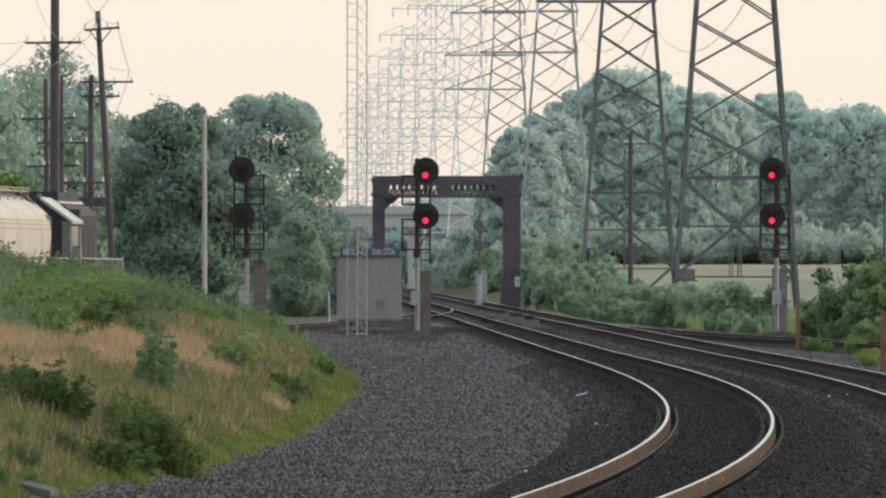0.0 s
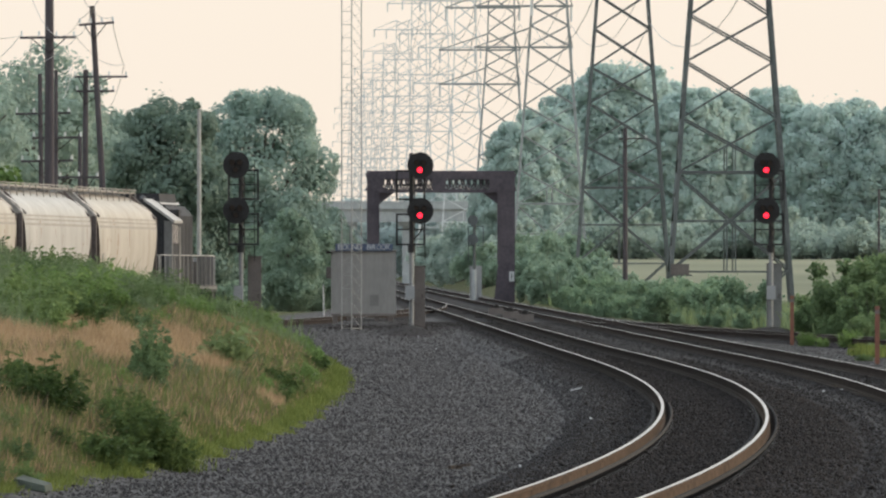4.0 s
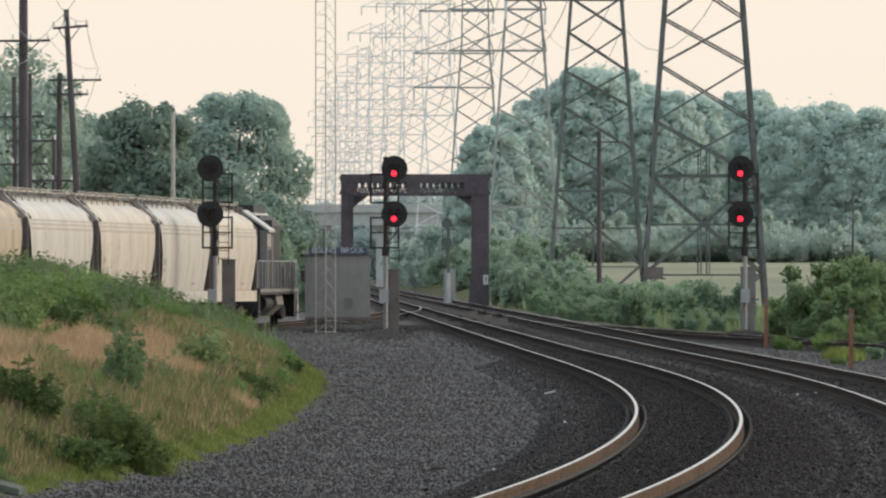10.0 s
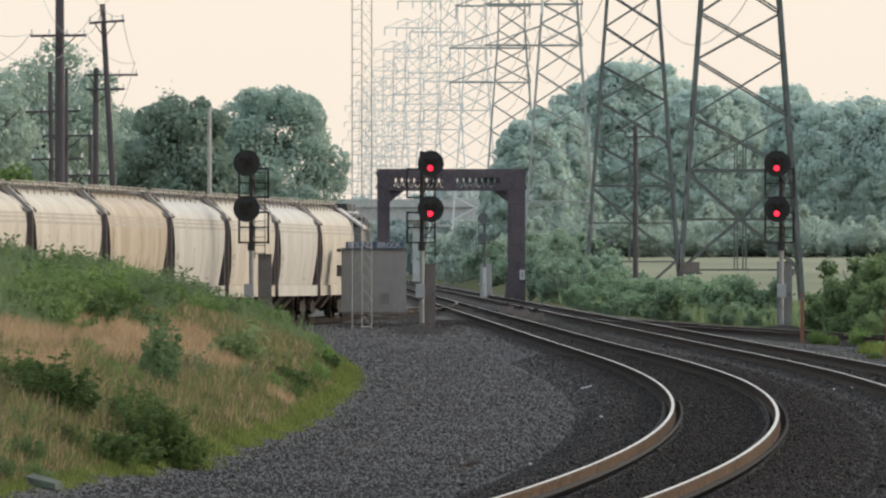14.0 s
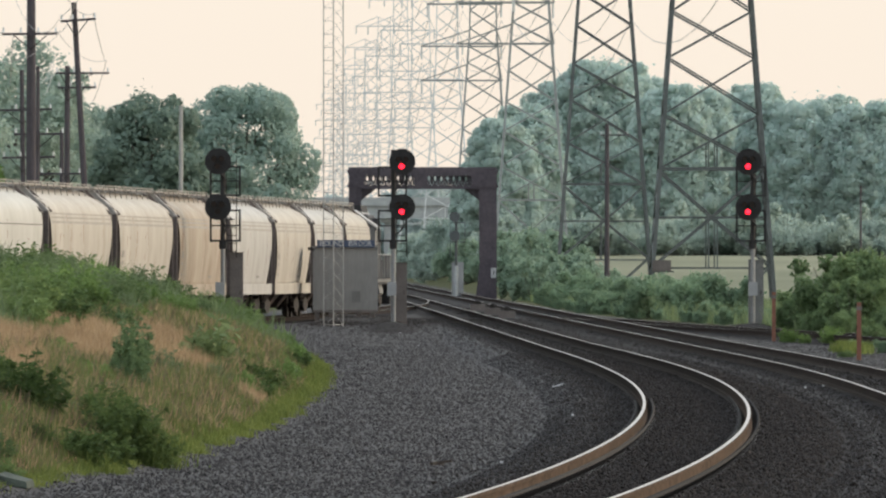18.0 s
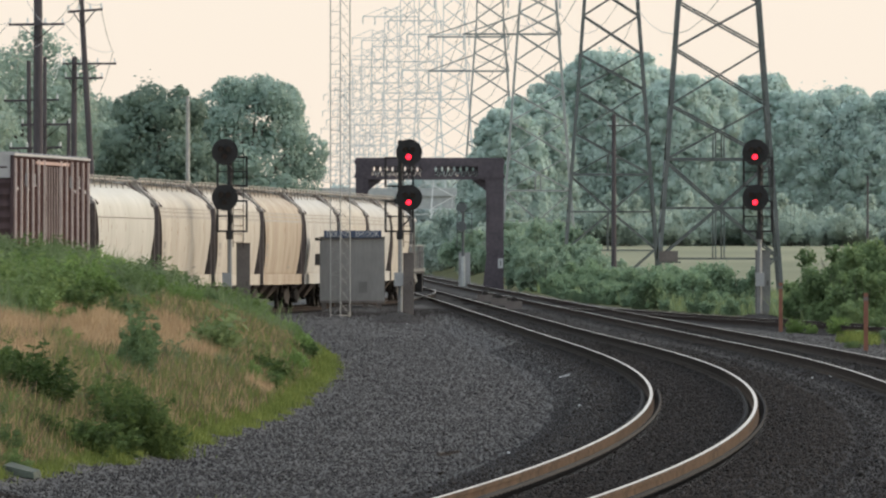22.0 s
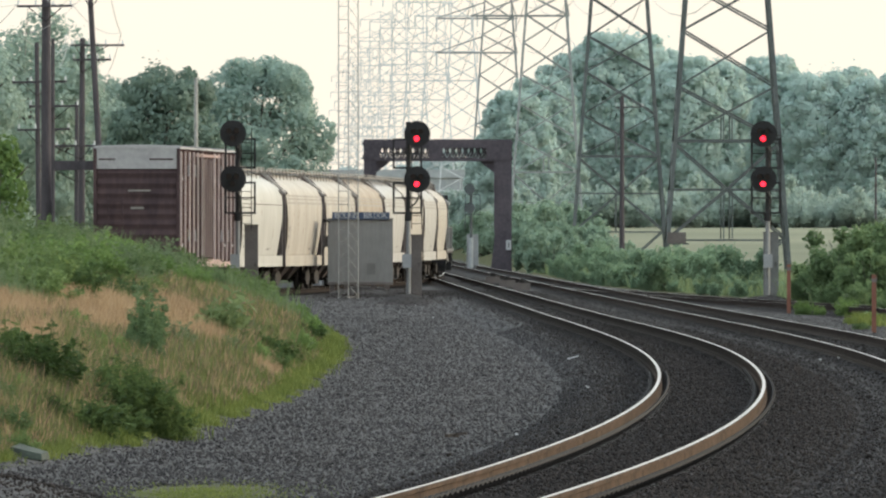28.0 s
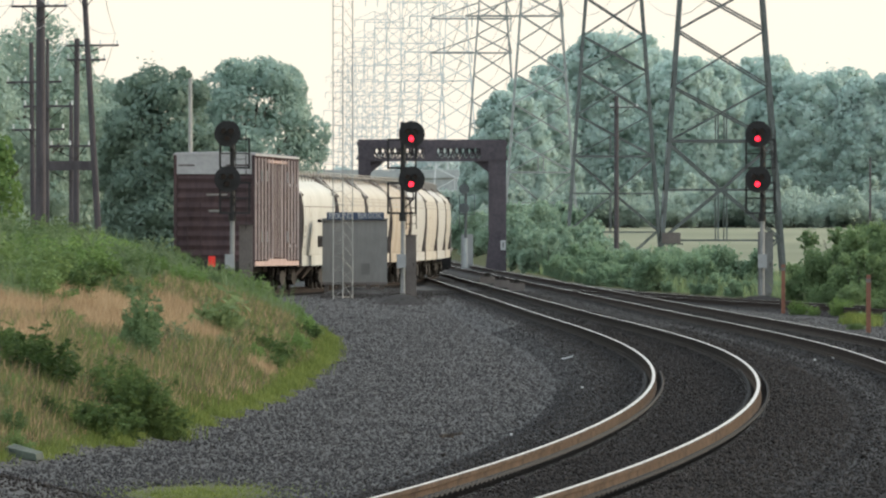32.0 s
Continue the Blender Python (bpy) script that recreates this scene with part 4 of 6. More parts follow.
def build_boxcar():
    car = thing("boxcar", "dark oxide-red boxcar with white upper end and rusty ribs", "freight car")
    h = 5.26
    part("body", Form().box(-1.5, 1.5, -9.1, 9.1, 1.15, h - 0.12), M_BOXRED, car)
    part("roof", Form().loft([[(-1.56, y, h - 0.12), (1.56, y, h - 0.12), (1.56, y, h - 0.05), (0, y, h - 0.02), (-1.56, y, h - 0.05)] for y in (-9.18, 9.18)]), M_BOXWHITE, car)
    for k in range(16):
        y = -8.6 + k * 1.14
        part("roof_rib", Form().bar((-1.55, y, h - 0.04), (0, y, h), 0.07).bar((1.55, y, h - 0.04), (0, y, h), 0.07), M_BOXWHITE, car)
    for e in (-1, 1):
        part("white_end_top", Form().box(-1.48, 1.48, *sorted((e * 9.1, e * 9.16)), h - 0.82, h - 0.12), M_BOXWHITE, car, "white painted upper end")
        for k in range(9):
            z = 1.4 + k * 0.36
            part("end_rib", Form().loft([[(x, e * 9.1, z - 0.15), (x, e * 9.145, z), (x, e * 9.1, z + 0.15)] for x in (-1.4, 1.4)]), M_BOXRED, car)
        for s in (-1, 1):
            part("corner_post", Form().box(*sorted((s * 1.42, s * 1.53)), *sorted((e * 9.05, e * 9.22)), 1.1, h - 0.1), M_BOXRED, car)
        lad = Form()
        for k in range(6):
            lad.bar((-0.5, e * 9.26, 1.4 + k * 0.38), (-1.0, e * 9.26, 1.4 + k * 0.38), 0.03)
        lad.bar((-1.0, e * 9.26, 1.2), (-1.0, e * 9.26, 3.5), 0.04).bar((-0.5, e * 9.26, 1.2), (-0.5, e * 9.26, 3.5), 0.04)
        part("end_ladder", lad, M_BOXRED, car)
        part("faded_panel", Form().box(-0.3, 0.5, *sorted((e * 9.2, e * 9.22)), 3.64, 3.7), M_MARK, car)
        part("faded_panel", Form().box(-0.2, 0.25, *sorted((e * 9.2, e * 9.22)), 3.02, 3.1), M_MARK, car)
        for x0, x1 in ((-1.35, -0.75), (0.45, 1.3)):
            part("dark_mark", Form().box(x0, x1, *sorted((e * 9.16, e * 9.165)), h - 0.52, h - 0.46), M_BOXRED, car, "dark scuffed line of lettering")
        part("end_sill", Form().box(-1.5, 1.5, *sorted((e * 9.05, e * 9.3)), 0.9, 1.15), M_TRUCK, car)
        part("coupler", Form().box(-0.15, 0.15, *sorted((e * 9.2, e * 9.95)), 0.75, 1.0), M_TRUCK, car)
        part("crossover_platform", Form().box(-1.4, -0.4, *sorted((e * 9.25, e * 9.6)), 1.12, 1.18), M_BOXRED, car)
    for s in (-1, 1):
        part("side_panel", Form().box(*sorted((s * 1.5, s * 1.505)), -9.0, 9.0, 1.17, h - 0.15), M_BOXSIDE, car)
        for k in range(14):
            y = -8.8 + k * 1.354
            if -1.9 < y < 1.9:
                continue
            part("side_rib", Form().loft([[(s * 1.505, y - 0.06, z), (s * 1.565, y - 0.045, z), (s * 1.565, y + 0.045, z), (s * 1.505, y + 0.06, z)] for z in (1.2, h - 0.2)]), M_BOXRIB, car)
        for y0, y1 in ((-1.85, -0.03), (0.03, 1.85)):
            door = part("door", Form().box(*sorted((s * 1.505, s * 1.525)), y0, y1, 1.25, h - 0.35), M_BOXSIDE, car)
            for k in range(3):
                y = y0 + (y1 - y0) * (k + 0.5) / 3
                part("lock_rod", Form().tube((s * 1.545, y, 1.3), (s * 1.545, y, h - 0.4), 0.018, n=6), M_BOXRIB, door)
        for z in (1.2, h - 0.3):
            part("door_track", Form().box(*sorted((s * 1.51, s * 1.545)), -4.0, 4.0, z - 0.05, z + 0.05), M_BOXRUST, car)
        part("side_sill", Form().box(*sorted((s * 1.5, s * 1.55)), -9.1, 9.1, 0.98, 1.16), M_BOXRUST, car, "faded pink side sill")
        for y in (-8.17, -5.66, 5.66, 8.17):
            part("lettering_bar", Form().box(*sorted((s * 1.506, s * 1.512)), y - 0.2, y + 0.2, 4.05, 4.15), M_BOXWHITE, car)
            part("lettering_bar", Form().box(*sorted((s * 1.506, s * 1.512)), y - 0.2, y + 0.2, 1.7, 1.8), M_BOXWHITE, car)
        for y in (-6.35, -4.4, 4.4, 6.35):
            for z in (1.95, 4.25):
                part("door_bracket", Form().box(*sorted((s * 1.51, s * 1.575)), y - 0.12, y + 0.12, z - 0.06, z).box(*sorted((s * 1.51, s * 1.575)), y - 0.12, y - 0.07, z, z + 0.35), M_BOXWHITE, car)
        part("yellow_mark", Form().box(*sorted((s * 1.511, s * 1.52)), -6.5, -6.1, 2.0, 2.3), M_YELLOW, car, "small faded yellow panel")
    part("center_sill", Form().box(-0.3, 0.3, -9.1, 9.1, 0.7, 1.15), M_TRUCK, car)
    part("rear_marker", Form().box(-0.12, 0.12, -10.15, -9.9, 0.95, 1.35), glow("red_marker", (0.5, 0.02, 0.02), 0.3), car, "red end-of-train marker")
    for y in (-7.1, 7.1):
        build_truck(car, y)
    return car


def build_loco():
    car = thing("diesel_locomotive", "dark diesel locomotive with pale cab eaves and white railings", "locomotive")
    part("frame", Form().box(-1.5, 1.5, -8.6, 8.6, 1.2, 1.45), M_LOCO, car)
    part("sill_stripe", Form().box(1.5, 1.52, -8.6, 8.6, 1.3, 1.42).box(-1.52, -1.5, -8.6, 8.6, 1.3, 1.42), M_CAB, car)
    part("long_hood", Form().loft([[(-1.25, y, 1.45), (1.25, y, 1.45), (1.25, y, 3.9), (0.95, y, 4.25), (-0.95, y, 4.25), (-1.25, y, 3.9)] for y in (-2.8, 3.2)]), M_LOCO, car)
    for k in range(5):
        for s in (-1, 1):
            y = -2.2 + k * 1.15
            part("hood_door", Form().box(*sorted((s * 1.25, s * 1.28)), y - 0.54, y + 0.54, 1.7, 3.6), M_LOCO, car)
    part("cab", Form().loft([[(-1.45, y, 1.45), (1.45, y, 1.45), (1.45, y, 3.75), (0.6, y, 4.4), (-0.6, y, 4.4), (-1.45, y, 3.75)] for y in (-5.2, -2.8)]), M_LOCO, car)
    for s in (-1, 1):
        part("cab_eave", Form().loft([[(s * 0.5, y, 4.48), (s * 1.56, y, 3.72), (s * 1.56, y, 3.62), (s * 0.5, y, 4.38)] for y in (-5.32, -2.7)]), M_LOCOWHITE, car, "pale sloping cab roof edge")
        part("corner_post", Form().box(*sorted((s * 1.2, s * 1.48)), -5.24, -5.0, 1.45, 3.7), M_CAB, car, "pale cab corner")
        part("side_cabinet", Form().box(*sorted((s * 1.28, s * 1.38)), -2.75, -1.6, 1.45, 2.9), M_CAB, car)
    part("roof_cap", Form().loft([[(-0.8, y, 4.3), (0.8, y, 4.3), (0.7, y, 4.4), (-0.7, y, 4.4)] for y in (-2.6, 3.3)]), M_LOCOWHITE, car, "pale roof cap")
    part("cooling_hood", Form().loft([[(-0.75, y, 4.25), (0.75, y, 4.25), (0.68, y, 4.68), (-0.68, y, 4.68)] for y in (-2.5, 2.6)]), M_LOCO, car)
    part("rear_wall", Form().box(-1.44, 1.44, -2.8, -2.3, 1.45, 4.1), M_LOCO, car)
    for s in (-1, 1):
        for k in range(17):
            y = 3.3 + k * 0.3
            part("picket", Form().bar((s * 1.42, y, 1.45), (s * 1.42, y, 2.48), 0.035 if k % 3 else 0.07), M_CAB, car)
        for e in (-1, 1):
            part("step_well", Form().box(*sorted((s * 0.7, s * 1.42)), *sorted((e * 7.7, e * 8.58)), 0.3, 1.2), M_LOCO, car)
        part("cab_panel", Form().box(*sorted((s * 1.45, s * 1.47)), -2.9, -2.5, 1.5, 3.5), M_CAB, car, "pale upright panel beside the cab")
    part("horn", Form().tube((0.3, -4.4, 4.44), (0.3, -3.9, 4.5), 0.05, 0.12, 10), M_LOCO, car)
    part("exhaust", Form().box(-0.3, 0.3, -0.4, 0.4, 4.38, 4.58), M_LOCO, car)
    part("low_nose", Form().loft([[(-1.2, y, 1.45), (1.2, y, 1.45), (1.2, y, z - 0.2), (0.9, y, z), (-0.9, y, z), (-1.2, y, z - 0.2)] for y, z in ((3.2, 2.5), (8.0, 2.4))]), M_LOCO, car)
    for s in (-1, 1):
        part("cab_window", Form().box(*sorted((s * 1.45, s * 1.465)), -4.8, -3.2, 2.9, 3.55), M_LENS, car)
        part("cab_door", Form().box(*sorted((s * 0.5, s * 1.1)), -5.23, -5.2, 1.5, 3.5), M_LOCO, car)
        part("handrail", Form().tube((s * 1.45, -8.4, 2.5), (s * 1.45, 8.4, 2.5), 0.02, n=6), M_LOCOWHITE, car)
        for k in range(13):
            y = -8.4 + k * 1.4
            part("stanchion", Form().bar((s * 1.45, y, 1.45), (s * 1.45, y, 2.5), 0.03), M_LOCOWHITE, car)
        for e in (-1, 1):
            for z in (0.45, 0.85):
                part("step", Form().box(*sorted((s * 1.05, s * 1.5)), *sorted((e * 8.2, e * 8.6)), z, z + 0.05), M_LOCO, car)
    for e in (-1, 1):
        part("end_rail", Form().bar((-1.4, e * 8.5, 2.5), (1.4, e * 8.5, 2.5), 0.04), M_LOCOWHITE, car)
        for x in (-1.4, -0.7, 0.7, 1.4):
            part("end_stanchion", Form().bar((x, e * 8.5, 1.45), (x, e * 8.5, 2.5), 0.04), M_LOCOWHITE, car)
        part("end_plate", Form().box(-1.45, 1.45, *sorted((e * 8.6, e * 8.7)), 0.6, 1.45), M_LOCO, car)
        part("coupler", Form().box(-0.15, 0.15, *sorted((e * 8.7, e * 9.1)), 0.75, 1.0), M_TRUCK, car)
    part("fuel_tank", Form().loft([[(-1.3, y, 1.2), (1.3, y, 1.2), (1.38, y, 0.8), (0.9, y, 0.35), (-0.9, y, 0.35), (-1.38, y, 0.8)] for y in (0.4, 3.4)]), M_CAB, car, "dusty pale fuel tank")
    part("short_hood", Form().loft([[(-0.85, y, 1.45), (0.85, y, 1.45), (0.85, y, 2.5), (0.6, y, 2.75), (-0.6, y, 2.75), (-0.85, y, 2.5)] for y in (-8.0, -5.2)]), M_LOCO, car)
    part("air_reservoir", Form().tube((1.0, -3.2, 0.85), (1.0, -0.2, 0.85), 0.28, n=14), M_LOCO, car)
    for y in (-5.6, 6.3):
        build_truck(car, y)
    return car


PITCH = 17.7
HOPPER_PAINTS = [0, 1, 0, 1, 2, 0, 0, 3]
LABELS = ["cream covered hopper car with faded stripes and rust", "grey-white covered hopper car with faded stripes", "rust-stained tan covered hopper car", "smooth off-white covered hopper car with one crease line"]
TRAIN = [(build_loco(), -9.4)]
FIRST = {}
for k, kind in enumerate(HOPPER_PAINTS):
    off = PITCH * (k + 0.5)
    if kind in FIRST:
        TRAIN.append((copy_thing(FIRST[kind], Matrix.Identity(4)), off))
    else:
        FIRST[kind] = build_hopper(M_HOP[kind], LABELS[kind], kind == 3)
        TRAIN.append((FIRST[kind], off))
TRAIN.append((build_boxcar(), PITCH * 8 + 10.0))


def train_front(t):
    """Distance of the first hopper's leading end at t seconds."""
    return 360.9 + 7.21 * t - 0.0069 * t ** 2


def car_pose(d):
    p, q = Vector((along_l(d - 6.4), d - 6.4, low_l(d - 6.4))), Vector((along_l(d + 6.4), d + 6.4, low_l(d + 6.4)))
    u = q - p
    return Matrix.Translation((p + q) / 2) @ Euler((math.atan2(u.z, math.hypot(u.x, u.y)), 0, -math.atan2(u.x, u.y))).to_matrix().to_4x4()


def motions():
    """The train draws away along the branch track and onto the main line; its wheels roll."""
    for car, off in TRAIN:
        walk(car, [(t, car_pose(train_front(t) - off)) for t in range(0, 33)])
        for truck in [o for o in car.children if o.name.startswith("truck")]:
            for ws in [o for o in truck.children if o.name.startswith("wheelset")]:
                at = ws.matrix_basis.copy()
                walk(ws, [(k / 10, at @ pose(0, 0, 0, -math.degrees((train_front(k / 10) - train_front(0)) / WHEEL_R), 0, 0)) for k in range(0, 321)])


# ---- foliage ----
def foliage(n, blobs, size, seed, rough=0.16, inside=0.33, facing=0.5):
    """n leaf sprays on the shells of several rounded masses (x, y, z, rx, ry, rz), with gaps."""
    rng = np.random.default_rng(seed)
    bl = np.array(blobs, float)
    wgt = bl[:, 3] * bl[:, 5]
    k = rng.choice(len(bl), n, p=wgt / wgt.sum())
    v = rng.normal(size=(n, 3))
    v /= np.linalg.norm(v, axis=1)[:, None]
    r = 1 - np.abs(rng.normal(0, rough, n)) + rng.normal(0, rough / 5, n)
    # lobes: the shell bulges and recedes
    ph = rng.uniform(0, 6, (len(bl), 3))
    r *= 1 + 0.1 * np.sin(v[:, 0] * 7 + ph[k, 0]) * np.sin(v[:, 2] * 8 + ph[k, 1]) + 0.06 * np.sin(v[:, 1] * 13 + ph[k, 2])
    # stray twigs break the outline
    r *= np.where(rng.random(n) < 0.05, rng.uniform(1.0, 1.14, n), 1.0)
    # some of the sprays fill the inside
    core = rng.random(n) < inside
    r = np.where(core, r * rng.uniform(0.8, 0.95, n) if facing > 1 else r * rng.uniform(0.35, 0.9, n), r)
    c = bl[k, :3] + v * r[:, None] * bl[k, 3:]
    nrm = facing * v + rng.normal(0, 0.8, (n, 3))
    nrm /= np.linalg.norm(nrm, axis=1)[:, None]
    a = np.cross(nrm, rng.normal(size=(n, 3)))
    a /= np.linalg.norm(a, axis=1)[:, None]
    b = np.cross(nrm, a)
    s = (size * rng.uniform(0.5, 1.35, n) * np.where(core, 1.5 if facing > 1 else 1.2, 1.0))[:, None]
    q = np.stack([c - a * s * 0.5, c + b * s * 0.42, c + a * s * 0.55, c - b * s * 0.36], 1).reshape(-1, 3)
    return q, np.arange(4 * n).reshape(-1, 4)


def leaf_mesh(name, n, blobs, size, seed, material):
    v, f = foliage(n, blobs, size, seed, 0.05, 0.25, 2.0)
    return quick(name, v, f, material)


def random_blobs(w, h, z0, count, seed, fine=1.0):
    """A full crown: a broad core, and rounded masses breaking its outline."""
    rng = random.Random(seed)
    out = [(0, 0, z0 + (h - z0) * 0.46, w * 0.42, w * 0.42, (h - z0) * 0.46), (0, 0, z0 + (h - z0) * 0.25, w * 0.44, w * 0.44, (h - z0) * 0.27)]
    for _ in range(count):
        t = rng.random() ** 0.9
        z = z0 + (h - z0) * (0.08 + 0.84 * t)
        rad = w * 0.47 * math.sqrt(max(0.03, 1 - max(0.0, 1.55 * t - 0.6) ** 2)) * rng.uniform(0.72, 0.98) if fine == 1.0 else w * 0.415 * math.sqrt(max(0.03, 1 - max(0.0, 1.55 * t - 0.6) ** 2)) * rng.uniform(0.92, 1.0)
        a = rng.uniform(0, math.tau)
        s = w * rng.uniform(0.1, 0.19) * fine
        out.append((rad * math.cos(a), rad * math.sin(a), z, s, s, s * rng.uniform(0.7, 1.0)))
    return out


def trunk_form(h, r, seed):
    rng = random.Random(seed)
    f = Form()
    pts = [Vector((rng.uniform(-0.1, 0.1) * k, rng.uniform(-0.1, 0.1) * k, h * 0.8 * k / 4 - 0.3 * (k == 0))) for k in range(5)]
    for k in range(4):
        f.tube(pts[k], pts[k + 1], r * (1 - 0.2 * k), r * (0.8 - 0.2 * k), 8)
    for k in range(8):
        p = pts[1 + k % 3]
        a = rng.uniform(0, math.tau)
        q = p + Vector((math.cos(a), math.sin(a), rng.uniform(0.6, 1.3))) * h * 0.2
        f.tube(p, q, r * 0.4, r * 0.12, 6)
    return f


def build_tree(name, w, h, z0, n, size, material, seed, label, blobs=14, group="", fine=1.0):
    t = thing(name, label, "tree", group=group)
    part("trunk", trunk_form(h, 0.02 * h + 0.05, seed), M_BARK, t)
    bl = random_blobs(w, h, z0, blobs, seed, fine)
    cr = new("crown", leaf_mesh("crown", n, bl, size, seed, material))
    cr.parent = t
    return t


def at_pixel(x, d):
    return (x - 784) * d / FOCUS


def place(src, x, d, scale=1.0, turn=0.0, used=set()):
    m = pose(x, d, gz(x, d) - 0.05, 0, 0, turn)
    if src.name not in used:
        used.add(src.name)
        src.scale = (scale,) * 3
        src.matrix_basis = m @ Matrix.Scale(scale, 4)
        return src
    c = copy_thing(src, m)
    c.matrix_basis = m @ Matrix.Scale(scale, 4)
    return c


def build_trees():
    rng = random.Random(5)
    # dark tree and its neighbours beyond the branch track
    place(build_tree("dark_tree", 6.4, 10.6, 0.0, 50000, 0.18, M_LEAF_DARK, 11, "dense dark green tree beyond the branch track", 60, "", 0.75), at_pixel(288, 520), 520)
    place(build_tree("broad_tree", 10.0, 13.8, 0.0, 60000, 0.22, M_LEAF_MID, 12, "broad rounded mid-green tree behind the tracks", 90, "", 0.65), at_pixel(452, 700), 700)
    b = build_tree("small_tree", 3.2, 5.2, 0.0, 12000, 0.14, M_LEAF_MIDDARK, 13, "low leafy tree beside the branch track", 18, "low trees")
    place(b, at_pixel(500, 570), 570, 1.05)
    place(b, at_pixel(538, 575), 575, 0.85, 90)
    place(b, at_pixel(462, 585), 585, 0.8, 200)
    place(b, at_pixel(420, 600), 600, 0.9, 140)
    l = build_tree("hazy_tree", 7.5, 14.2, 0.0, 22000, 0.24, M_LEAF_HAZY, 14, "tall tree with its green paled for haze", 34, "hazy trees")
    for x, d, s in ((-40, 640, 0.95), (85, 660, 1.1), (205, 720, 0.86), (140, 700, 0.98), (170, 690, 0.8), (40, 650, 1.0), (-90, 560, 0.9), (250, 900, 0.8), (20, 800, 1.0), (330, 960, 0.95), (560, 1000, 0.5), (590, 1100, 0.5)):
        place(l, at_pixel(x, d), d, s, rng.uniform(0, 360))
    g = build_tree("bank_tree", 3.2, 6.2, 0.0, 6000, 0.18, M_LEAF_BUSH, 15, "fresh green young tree at the end of the bank", 18)
    place(g, at_pixel(-22, 420), 420)
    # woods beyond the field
    kinds = [build_tree("woodland_tree", 10.5 + k, 17.0 + k, 0.0, 60000, 0.34, M_LEAF_PALE, 20 + k, "tall woodland tree beyond the field, paled for haze", 130, "woodland trees", 0.55) for k in range(3)]
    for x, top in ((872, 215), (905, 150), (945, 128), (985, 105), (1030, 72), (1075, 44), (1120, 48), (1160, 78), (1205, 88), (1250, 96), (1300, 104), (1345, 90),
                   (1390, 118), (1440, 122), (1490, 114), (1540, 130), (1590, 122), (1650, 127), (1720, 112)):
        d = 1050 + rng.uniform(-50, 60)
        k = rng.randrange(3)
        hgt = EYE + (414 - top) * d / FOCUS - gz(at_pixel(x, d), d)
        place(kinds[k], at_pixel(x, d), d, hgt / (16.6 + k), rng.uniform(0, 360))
    # far woods closing the view
    fars = []
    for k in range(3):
        fars.append(build_tree("far_tree", 9.0, 11.0, 0.0, 6000, 0.5, M_LEAF_FAR, 40 + k, "far tree closing the view down the line, paled for haze", 20, "far trees"))
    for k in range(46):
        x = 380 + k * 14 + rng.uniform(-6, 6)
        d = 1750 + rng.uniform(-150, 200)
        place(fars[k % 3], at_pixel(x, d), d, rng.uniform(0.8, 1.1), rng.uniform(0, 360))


# haze is put into these leaf colours: paler as the trees stand farther off
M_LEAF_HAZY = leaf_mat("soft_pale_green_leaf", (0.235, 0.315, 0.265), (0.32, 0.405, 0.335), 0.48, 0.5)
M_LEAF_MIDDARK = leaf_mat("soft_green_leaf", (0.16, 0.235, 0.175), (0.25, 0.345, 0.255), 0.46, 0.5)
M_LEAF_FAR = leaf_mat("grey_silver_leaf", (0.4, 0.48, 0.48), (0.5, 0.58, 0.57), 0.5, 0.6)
build_trees()


# ---- bushes ----
def build_bush(name, w, h, n, size, material, seed, label, group, stems=5):
    t = thing(name, label, "bush", group=group)
    rng = random.Random(seed)
    f = Form()
    for _ in range(stems):
        a = rng.uniform(0, math.tau)
        f.tube((0.1 * w * math.cos(a), 0.1 * w * math.sin(a), -0.1), (0.3 * w * math.cos(a), 0.3 * w * math.sin(a), h * 0.75), 0.012 + 0.008 * h, 0.005, 6)
    part("stem_base", f, M_BARK, t)
    bl = [(0, 0, h * 0.38, w * 0.33, w * 0.33, h * 0.38)]
    for _ in range(16):
        a, r = rng.uniform(0, math.tau), w * rng.uniform(0.1, 0.46)
        s = w * rng.uniform(0.07, 0.2)
        bl.append((r * math.cos(a), r * math.sin(a), h * rng.uniform(0.15, 0.9), s, s, min(s * 1.1, h * 0.3)))
    lv = new("foliage", quick("foliage", *foliage(n, bl, size, seed, 0.4, 0.12), material))
    lv.parent = t
    return t


